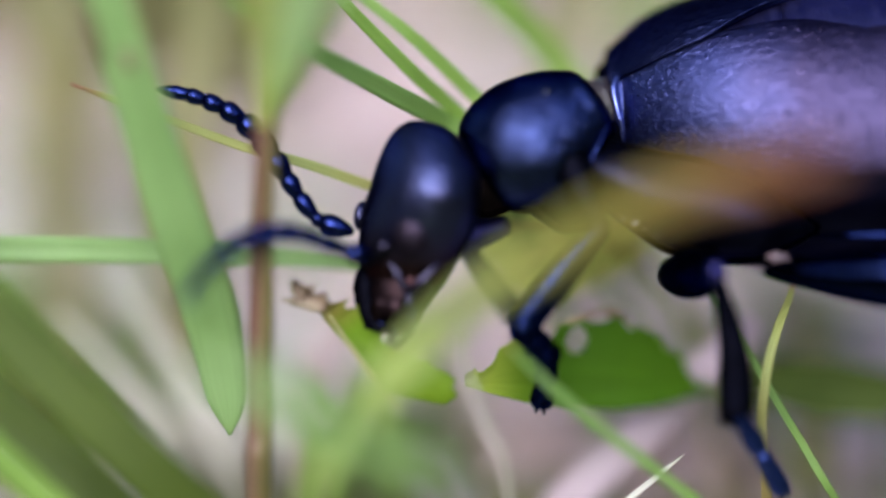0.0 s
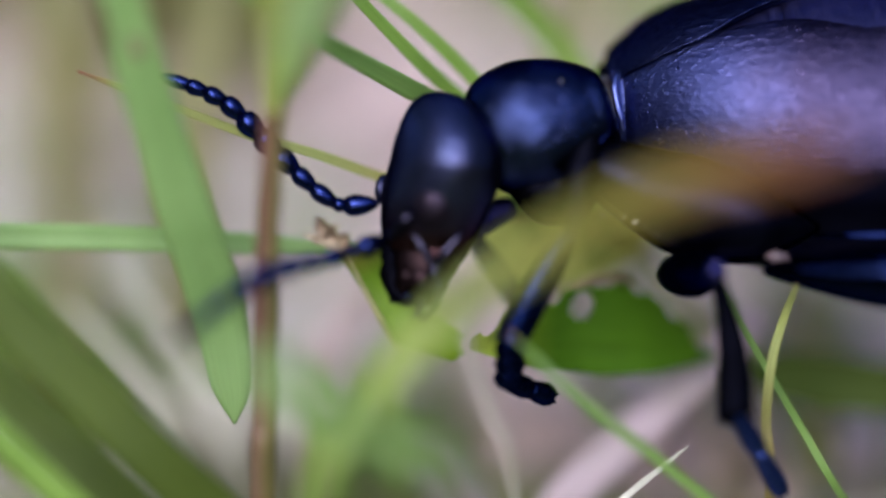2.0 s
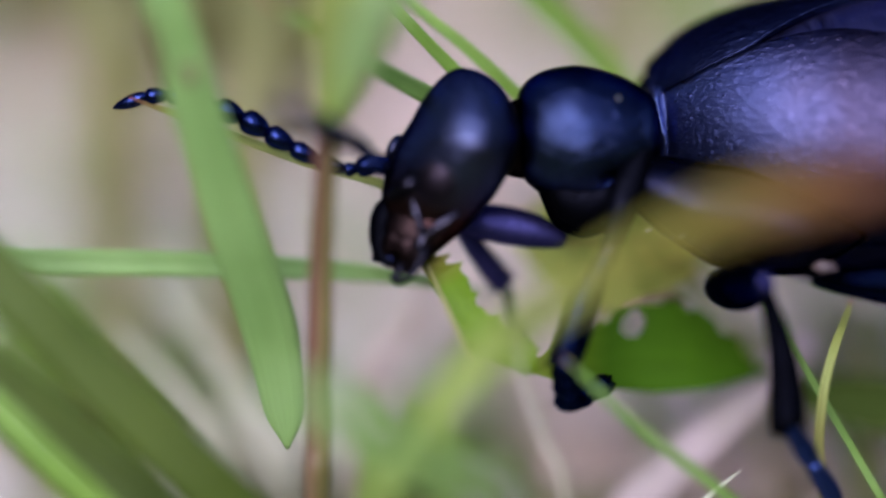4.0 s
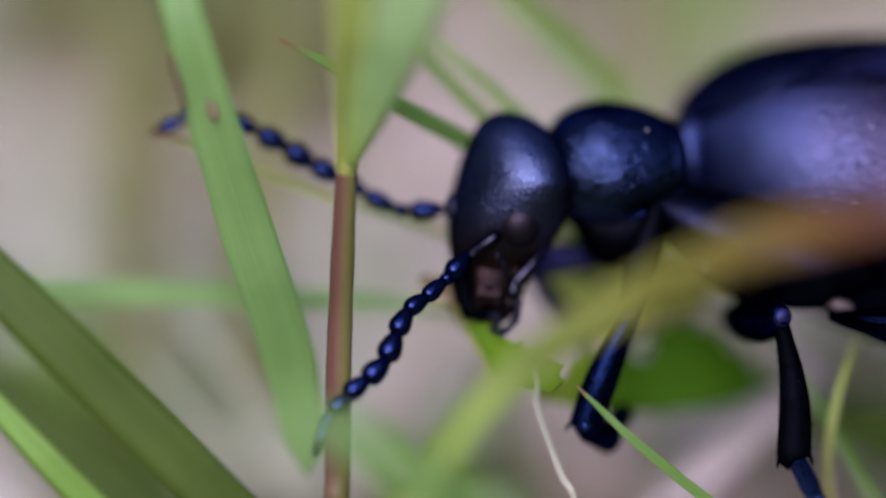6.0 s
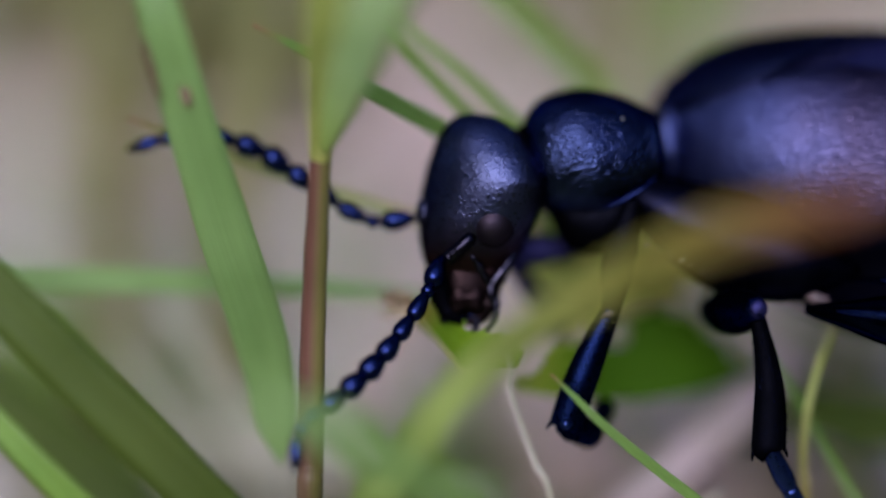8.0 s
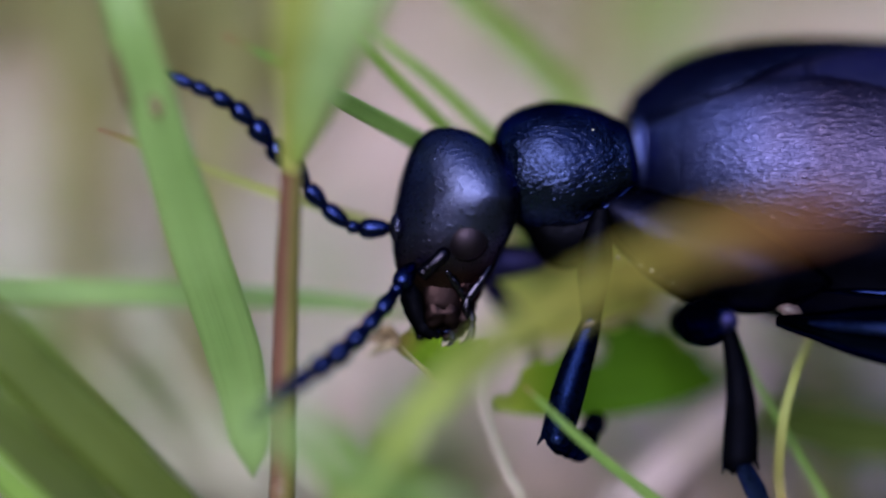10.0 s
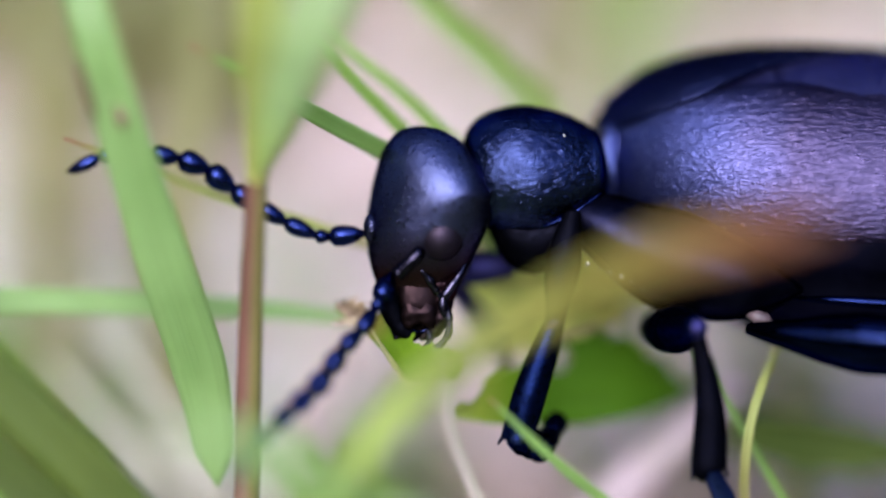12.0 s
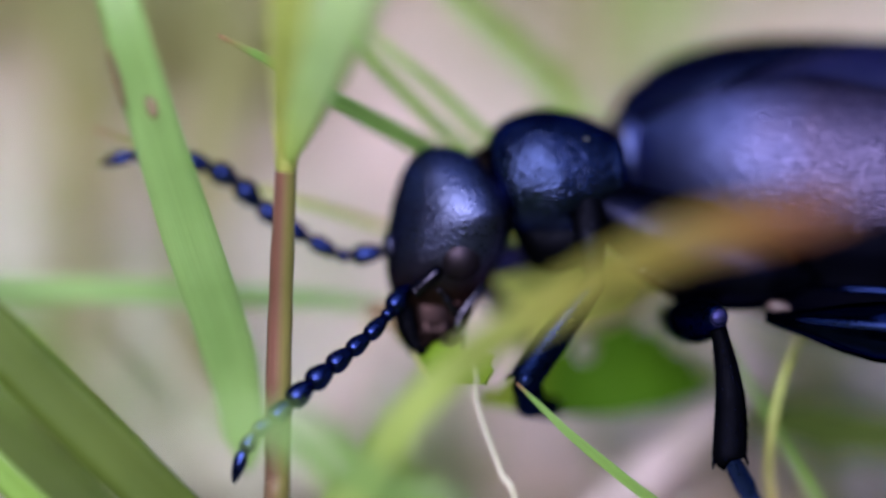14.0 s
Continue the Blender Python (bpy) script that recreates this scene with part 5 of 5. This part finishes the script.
    step(2.75, body=(-0.29, -0.33, 4.3), thorax=(2.34, 1.30, 3.5), head=(-1.39, 0.40, -21.7, -20),
         far=((-2.43, 0.83, 0.14), (-3.33, 1.07, 0.04), (-4.06, 1.57, -0.01), (-4.71, 2.22, -0.07), (-5.32, 2.90, -0.13), (-6.05, 3.43, -0.19), (-6.87, 3.77, -0.24), (-7.79, 3.84, -0.30)),
         near=((-2.33, 0.10, 1.20), (-2.66, 0.51, 2.33), (-2.95, 0.71, 3.07), (-3.26, 0.86, 3.80), (-3.60, 0.95, 4.53), (-3.93, 1.02, 5.27), (-4.27, 1.01, 6.00)),
         front=((3.00, -1.08, 1.20), (1.79, -3.78, 1.00), (1.83, -4.95, 0.20), (3.00, -4.44, -0.40)), other=((1.59, -0.88, -1.60), (-0.93, -0.71, -1.60), (0.32, -2.41, -3.00)), leaf=(-0.92, -3.81, 129.7))
    step(3, body=(-0.30, -0.32, 4.6), thorax=(2.35, 1.39, 0), head=(-1.53, 0.87, -27.9, -20),
         far=((-2.52, 1.38, 0.14), (-3.52, 1.48, 0.04), (-4.35, 1.98, -0.01), (-5.09, 2.63, -0.07), (-5.82, 3.28, -0.13), (-6.70, 3.71, -0.19), (-7.66, 3.88, -0.24), (-8.55, 3.53, -0.30)),
         near=((-2.44, 0.85, 1.00), (-2.63, 1.64, 1.83), (-2.71, 2.12, 2.47), (-2.77, 2.60, 3.10), (-2.79, 3.08, 3.73), (-2.79, 3.56, 4.37), (-2.75, 4.03, 5.00)),
         front=((2.97, -0.94, 1.20), (1.86, -3.63, 1.00), (1.86, -4.91, 0.20), (3.00, -4.33, -0.40)), other=((1.62, -0.80, -1.60), (-1.00, -0.46, -1.60), (0.25, -2.16, -3.00)), leaf=(-0.88, -3.70, 130.9))
    step(3.5, body=(-0.51, -0.21, 4.6), thorax=(2.14, 1.43, -1), head=(-1.78, 0.78, -26.3, -20),
         far=((-2.81, 1.23, 0.14), (-3.84, 1.17, 0.04), (-4.73, 1.52, -0.01), (-5.56, 2.03, -0.07), (-6.39, 2.55, -0.13), (-7.30, 2.88, -0.19), (-8.27, 2.96, -0.24), (-9.18, 2.63, -0.30)),
         near=((-2.72, 0.84, 1.00), (-2.99, 1.77, 2.17), (-3.14, 2.28, 3.13), (-3.25, 2.81, 4.10), (-3.33, 3.32, 5.07), (-3.41, 3.83, 6.03), (-3.45, 4.33, 7.00)),
         front=((2.72, -0.78, 1.20), (1.60, -3.86, 1.00), (1.94, -4.94, 0.20), (3.02, -4.16, -0.40)), other=((1.31, -0.84, -1.60), (-1.17, -0.43, -1.60), (0.08, -2.13, -3.00)), leaf=(-0.47, -3.40, 121.9))
    step(4, body=(-0.51, -0.02, 4.6), thorax=(2.19, 1.67, 0), head=(-1.44, 0.88, -21.6, -20),
         far=((-2.53, 1.07, 0.14), (-3.57, 0.86, 0.04), (-4.46, 1.23, -0.01), (-5.31, 1.73, -0.07), (-6.16, 2.20, -0.13), (-7.08, 2.52, -0.19), (-8.05, 2.64, -0.24), (-8.93, 2.35, -0.30)),
         near=((-2.54, 0.74, 1.00), (-3.10, 1.36, 2.17), (-3.49, 1.54, 3.13), (-3.87, 1.72, 4.10), (-4.25, 1.90, 5.07), (-4.62, 2.06, 6.03), (-5.02, 2.14, 7.00)),
         front=((2.67, -0.87, 1.20), (1.61, -3.63, 1.00), (1.76, -4.84, 0.20), (2.85, -4.06, -0.40)), other=((1.55, -0.73, -1.60), (-0.94, -0.25, -1.60), (0.31, -1.95, -3.00)), leaf=(-0.47, -3.37, 118.1))
    step(6.5, body=(0.07, 0.09, 0), thorax=(2.68, 1.72, 3), head=(-0.35, 0.42, -3.1, 6),
         far=((-1.52, 0.52, 0.14), (-2.69, 0.54, 0.04), (-3.64, 1.06, -0.01), (-4.60, 1.59, -0.07), (-5.53, 2.17, -0.13), (-6.54, 2.57, -0.19), (-7.64, 2.62, -0.24), (-8.57, 2.16, -0.30)),
         near=((-0.90, -0.47, 1.30), (-1.61, -1.45, 1.90), (-2.43, -2.13, 2.40), (-2.82, -3.14, 2.70), (-3.61, -3.85, 2.80), (-4.43, -4.56, 2.80), (-4.61, -5.54, 2.80)),
         front=((2.89, -1.85, 1.20), (1.81, -4.55, 1.00), (2.36, -4.80, 0.10), (2.81, -4.20, -0.90)), other=((2.05, -0.44, -1.60), (0.55, -0.58, -1.60), (1.80, -2.28, -3.00)), leaf=(-0.18, -3.30, 128.2))
    step(7, body=(0.10, -0.02, 0), thorax=(2.60, 1.69, 3), head=(-0.54, 0.22, -0.7, 6),
         far=((-1.67, 0.21, 0.14), (-2.76, 0.17, 0.04), (-3.70, 0.65, -0.01), (-4.57, 1.24, -0.07), (-5.46, 1.80, -0.13), (-6.47, 2.08, -0.19), (-7.54, 2.04, -0.24), (-8.54, 1.74, -0.30)),
         near=((-1.05, -0.56, 1.30), (-1.65, -1.52, 1.90), (-2.47, -2.32, 2.40), (-3.18, -3.21, 2.70), (-4.01, -3.97, 2.80), (-4.93, -4.66, 2.80), (-4.97, -5.76, 2.80)),
         front=((2.92, -1.93, 1.20), (1.85, -4.63, 1.00), (2.40, -4.88, 0.10), (2.85, -4.28, -0.90)), other=((2.08, -0.55, -1.60), (0.59, -0.69, -1.60), (1.84, -2.39, -3.00)), leaf=(-0.28, -3.45, 134.9))
    step(9.5, body=(-0.09, 0.10, 0), thorax=(2.61, 1.66, 5), head=(-0.49, 0.23, -6.2, 6),
         far=((-1.69, 0.26, 0.14), (-2.83, 0.17, 0.04), (-3.75, 0.76, -0.01), (-4.58, 1.49, -0.07), (-5.39, 2.23, -0.13), (-6.46, 2.50, -0.19), (-7.54, 2.69, -0.24), (-8.50, 2.35, -0.30)),
         near=((-1.04, -1.21, 1.00), (-1.34, -2.57, 1.83), (-1.61, -3.25, 2.47), (-2.06, -3.81, 3.10), (-2.65, -4.24, 3.73), (-3.21, -4.69, 4.37), (-3.53, -5.30, 5.00)),
         front=((3.10, -2.00, 1.20), (2.17, -4.80, 1.00), (2.72, -5.05, 0.10), (3.17, -4.45, -0.90)), other=((1.89, -0.43, -1.60), (0.40, -0.56, -1.60), (1.65, -2.26, -3.00)), leaf=(-0.44, -3.07, 136.9))
    step(10, body=(-0.06, 0.00, 0), thorax=(2.56, 1.62, 6), head=(-0.50, 0.10, -1.5, 6),
         far=((-1.62, 0.21, 0.14), (-2.58, 0.25, 0.04), (-3.32, 0.86, -0.01), (-3.94, 1.62, -0.07), (-4.58, 2.36, -0.13), (-5.26, 3.05, -0.19), (-6.12, 3.52, -0.24), (-7.03, 3.90, -0.30)),
         near=((-1.11, -0.70, 1.00), (-1.64, -1.49, 1.83), (-2.19, -2.16, 2.47), (-2.82, -2.74, 3.10), (-3.52, -3.21, 3.73), (-4.21, -3.69, 4.37), (-4.81, -4.26, 5.00)),
         front=((3.16, -1.87, 1.20), (2.30, -4.73, 1.00), (2.85, -4.98, 0.10), (3.30, -4.38, -0.90)), other=((1.93, -0.53, -1.60), (0.43, -0.66, -1.60), (1.68, -2.36, -3.00)), leaf=(-0.38, -3.27, 144.2))
    step(10.5, body=(-0.01, 0.09, 0), thorax=(2.59, 1.75, 3), head=(-0.43, 0.39, -2.2, 6),
         far=((-1.45, 0.39, 0.14), (-2.42, 0.26, 0.04), (-3.37, 0.70, -0.01), (-4.28, 1.20, -0.07), (-5.12, 1.84, -0.13), (-6.07, 2.20, -0.19), (-7.12, 2.29, -0.24), (-8.14, 2.10, -0.30)),
         near=((-0.90, -0.61, 1.05), (-1.39, -1.64, 1.92), (-2.00, -2.40, 2.53), (-2.58, -3.17, 3.15), (-3.22, -3.87, 3.77), (-3.92, -4.50, 4.38), (-4.43, -5.27, 5.00)),
         front=((3.13, -1.84, 1.20), (2.24, -4.57, 1.00), (2.79, -4.82, 0.10), (3.24, -4.22, -0.90)), other=((1.97, -0.44, -1.60), (0.48, -0.58, -1.60), (1.73, -2.28, -3.00)), leaf=(-0.07, -2.92, 136.4))
    step(11, body=(0.00, 0.00, 0), thorax=(2.62, 1.67, 3), head=(-0.52, 0.17, 0.0, 6),
         far=((-1.69, 0.15, 0.14), (-2.70, 0.30, 0.04), (-3.56, 0.80, -0.01), (-4.42, 1.31, -0.07), (-5.22, 1.93, -0.13), (-6.13, 2.32, -0.19), (-7.14, 2.34, -0.24), (-8.11, 2.09, -0.30)),
         near=((-1.19, -0.60, 1.10), (-1.95, -1.33, 2.10), (-2.81, -1.80, 2.80), (-3.63, -2.29, 3.50), (-4.47, -2.74, 4.20), (-5.18, -3.35, 4.90), (-5.48, -4.20, 5.60)),
         front=((3.13, -1.84, 1.20), (2.21, -4.53, 1.00), (2.76, -4.78, 0.10), (3.21, -4.18, -0.90)), other=((1.98, -0.53, -1.60), (0.49, -0.67, -1.60), (1.74, -2.37, -3.00)), leaf=(-0.40, -3.31, 136.3))
    step(11.5, body=(0.00, 0.02, 0), thorax=(2.59, 1.69, 3), head=(-0.42, 0.34, -2.2, 6),
         far=((-1.54, 0.45, 0.14), (-2.66, 0.38, 0.04), (-3.63, 0.83, -0.01), (-4.60, 1.32, -0.07), (-5.52, 1.89, -0.13), (-6.56, 2.15, -0.19), (-7.64, 2.10, -0.24), (-8.59, 1.69, -0.30)),
         near=((-1.03, -0.46, 1.10), (-1.86, -1.17, 2.10), (-2.69, -1.73, 2.80), (-3.49, -2.31, 3.50), (-4.33, -2.80, 4.20), (-5.14, -3.32, 4.90), (-5.60, -4.13, 5.60)),
         front=((3.06, -1.76, 1.20), (2.25, -4.44, 1.00), (2.80, -4.69, 0.10), (3.25, -4.09, -0.90)), other=((1.99, -0.51, -1.60), (0.49, -0.64, -1.60), (1.74, -2.34, -3.00)), leaf=(-0.14, -2.83, 146.9))
    step(12, body=(0.04, 0.12, 0), thorax=(2.63, 1.79, 3), head=(-0.29, 0.37, 0.2, 6),
         far=((-1.45, 0.34, 0.14), (-2.55, 0.27, 0.04), (-3.54, 0.73, -0.01), (-4.47, 1.32, -0.07), (-5.36, 1.96, -0.13), (-6.42, 2.20, -0.19), (-7.52, 2.19, -0.24), (-8.50, 1.77, -0.30)),
         near=((-0.79, -0.65, 1.05), (-1.29, -1.70, 1.95), (-1.94, -2.43, 2.60), (-2.45, -3.24, 3.25), (-3.17, -3.85, 3.90), (-3.83, -4.52, 4.55), (-4.34, -5.29, 5.20)),
         front=((3.05, -1.86, 1.20), (2.20, -4.46, 1.00), (2.75, -4.71, 0.10), (3.20, -4.11, -0.90)), other=((2.03, -0.41, -1.60), (0.53, -0.55, -1.60), (1.78, -2.25, -3.00)), leaf=(-0.29, -3.01, 130.3))
    step(12.5, body=(0.12, 0.07, 0), thorax=(2.73, 1.74, 3), head=(-0.24, 0.31, -5.4, 6),
         far=((-1.38, 0.45, 0.14), (-2.33, 0.34, 0.04), (-3.13, 0.79, -0.01), (-3.89, 1.33, -0.07), (-4.65, 1.86, -0.13), (-5.40, 2.43, -0.19), (-6.27, 2.73, -0.24), (-7.21, 2.83, -0.30)),
         near=((-0.89, -0.50, 1.10), (-1.55, -1.42, 2.17), (-2.35, -2.05, 2.93), (-3.14, -2.66, 3.70), (-3.91, -3.27, 4.47), (-4.68, -3.87, 5.23), (-5.02, -4.73, 6.00)),
         front=((3.12, -0.92, 1.20), (1.87, -3.18, 1.00), (1.94, -4.54, -0.90), (3.16, -4.05, -2.20)), other=((2.10, -0.46, -1.60), (0.61, -0.59, -1.60), (1.86, -2.29, -3.00)), leaf=(-0.41, -3.26, 129.0))
    step(13, body=(-0.04, 0.02, 0), thorax=(2.61, 1.61, 3), head=(-0.24, -0.00, -3.0, 6),
         far=((-1.40, 0.05, 0.14), (-2.52, 0.10, 0.04), (-3.46, 0.66, -0.01), (-4.40, 1.23, -0.07), (-5.26, 1.92, -0.13), (-6.26, 2.36, -0.19), (-7.34, 2.47, -0.24), (-8.37, 2.13, -0.30)),
         near=((-1.16, -0.85, 1.10), (-1.94, -1.80, 2.17), (-2.59, -2.46, 2.93), (-3.27, -3.07, 3.70), (-4.04, -3.53, 4.47), (-4.76, -4.04, 5.23), (-5.32, -4.70, 6.00)),
         front=((2.94, -1.41, 1.20), (2.02, -3.14, 1.00), (2.17, -4.57, -0.90), (2.99, -3.98, -2.20)), other=((1.94, -0.50, -1.60), (0.45, -0.64, -1.60), (1.70, -2.34, -3.00)), leaf=(-0.12, -3.02, 131.7))
    step(13.5, body=(-0.18, -0.09, 0), thorax=(2.42, 1.35, 3), head=(-0.74, -0.28, -3.2, 6),
         far=((-1.94, -0.23, 0.14), (-2.97, -0.30, 0.04), (-3.78, 0.23, -0.01), (-4.57, 0.83, -0.07), (-5.30, 1.50, -0.13), (-6.10, 2.09, -0.19), (-7.06, 2.28, -0.24), (-8.06, 2.23, -0.30)),
         near=((-1.49, -1.20, 1.05), (-2.36, -1.93, 1.98), (-3.19, -2.30, 2.67), (-3.99, -2.70, 3.35), (-4.75, -3.16, 4.03), (-5.49, -3.62, 4.72), (-5.89, -4.35, 5.40)),
         front=((2.78, -1.83, 1.20), (1.86, -3.29, 1.00), (2.01, -4.78, -0.90), (3.10, -4.27, -2.20)), other=((1.80, -0.62, -1.60), (0.31, -0.76, -1.60), (1.56, -2.46, -3.00)), leaf=(-0.48, -3.43, 148.7))
    step(14, body=(-0.08, 0.02, 0), thorax=(2.55, 1.43, 3), head=(-0.51, -0.37, -1.6, 6),
         far=((-1.60, -0.37, 0.14), (-2.67, -0.48, 0.04), (-3.61, 0.05, -0.01), (-4.52, 0.64, -0.07), (-5.30, 1.39, -0.13), (-6.29, 1.82, -0.19), (-7.37, 1.99, -0.24), (-8.42, 1.74, -0.30)),
         near=((-1.09, -1.24, 1.00), (-1.74, -2.14, 1.60), (-2.50, -2.81, 2.10), (-3.27, -3.44, 2.50), (-4.02, -4.12, 2.70), (-4.77, -4.81, 2.70), (-5.11, -5.74, 2.70)),
         front=((2.82, -1.92, 1.20), (1.75, -3.40, 1.00), (2.03, -4.77, -0.90), (3.13, -4.25, -2.20)), other=((1.91, -0.51, -1.60), (0.41, -0.65, -1.60), (1.66, -2.35, -3.00)), leaf=(-0.29, -3.40, 129.8))
    # the leaf's middle (u, v in mm) and turn in degrees, and how far its tip leans back
    sway = {0: (-0.01, -0.61, -0.5, 0), 0.5: (-0.05, -0.57, -4, 0), 1: (-0.12, -0.46, -5, 0), 1.5: (-0.1, -0.16, -1.6, 0), 2: (0, 0.01, -0.5, 0), 2.5: (-0.02, -0.05, -1.4, 0),
            2.75: (-0.01, -0.02, -0.7, 0), 3: (0, 0, 0, 0), 3.5: (0.03, 0.1, 1.2, 0), 4: (-0.01, 0.15, 0.7, 10), 6.5: (-0.05, 0.33, 4.7, 33), 7: (-0.05, 0.33, 5, 33),
            9.5: (0, 0.29, 7.6, 63), 10: (0, 0.22, 8.3, 60), 10.5: (-0.02, 0.27, 7.4, 56), 11: (-0.1, 0.2, 7.6, 52), 11.5: (-0.03, 0.29, 7.2, 46), 12: (-0.04, 0.28, 7.6, 50),
            12.5: (-0.05, 0.24, 6.5, 55), 13: (-0.02, 0.3, 7.5, 58), 13.5: (-0.03, 0.24, 6.5, 58), 14: (-0.03, 0.16, 5, 50)}
    rows = {ob: [] for ob in (beetle, thorax, head, eaten_leaf, leaf_tip, *far_antenna, *near_antenna, front_femur, front_tibia, front_foot, front_toe, other_femur, other_tibia, other_foot)}
    for t in sorted(STEPS):
        b, turn, h, far, near, front, other, leaf = STEPS[t]
        root = root_pose(b)
        back = root.inverted()
        rows[beetle].append((t, TILT @ root))
        du, dv, turned, lean = sway[t]
        blade_pose = Matrix.Translation((LEAF_AT + Vector((du, dv, 0))) * MM) @ pose(0, 0, 0, 0, 0, turned)
        rows[eaten_leaf].append((t, TILT @ blade_pose))
        rows[leaf_tip].append((t, blade_pose.inverted() @ Matrix.Translation((leaf[0] * MM, leaf[1] * MM, (0.35 + 0.025 * lean) * MM)) @ pose(0, 0, 0, 0, 0, leaf[2]) @ pose(0, 0, 0, 0, lean, 0)))
        rows[thorax].append((t, back @ pose(turn[0] * MM, turn[1] * MM, -0.4 * MM, 0, 0, turn[2]) @ pose(1.72 * MM, 0, 0)))
        rows[head].append((t, back @ Matrix.Translation((h[0] * MM, h[1] * MM, 0.1 * MM)) @ pose(0, 0, 0, 0, 0, h[2]) @ pose(0, 0, 0, 0, h[3], 0)))
        for chain, points in ((far_antenna, far), (near_antenna, near)):
            for ob, m in zip(chain, antenna_poses(points)):
                rows[ob].append((t, back @ m))
        hip = (root @ (local(1040, 420, 0.9) * MM)) / MM
        shin = (Vector(front[1]) - Vector(front[0])).normalized()
        knee = Vector(front[1]) - shin * 2.85
        thigh = (knee - hip).normalized()
        ball = Vector(front[1]) + (Vector(front[2]) - Vector(front[1])).normalized() * 1.2
        for ob, a, c in ((front_femur, knee - thigh * 2.6, knee), (front_tibia, knee, front[1]), (front_foot, front[1], ball), (front_toe, ball, front[3]),
                         (other_femur, other[0], other[1]), (other_tibia, other[1], other[2]),
                         (other_foot, other[2], Vector(other[2]) + Vector((0.25, -1, 0.1)))):
            rows[ob].append((t, back @ aim(a, c)))
    for ob in rows:
        walk(ob, rows[ob])


motions()
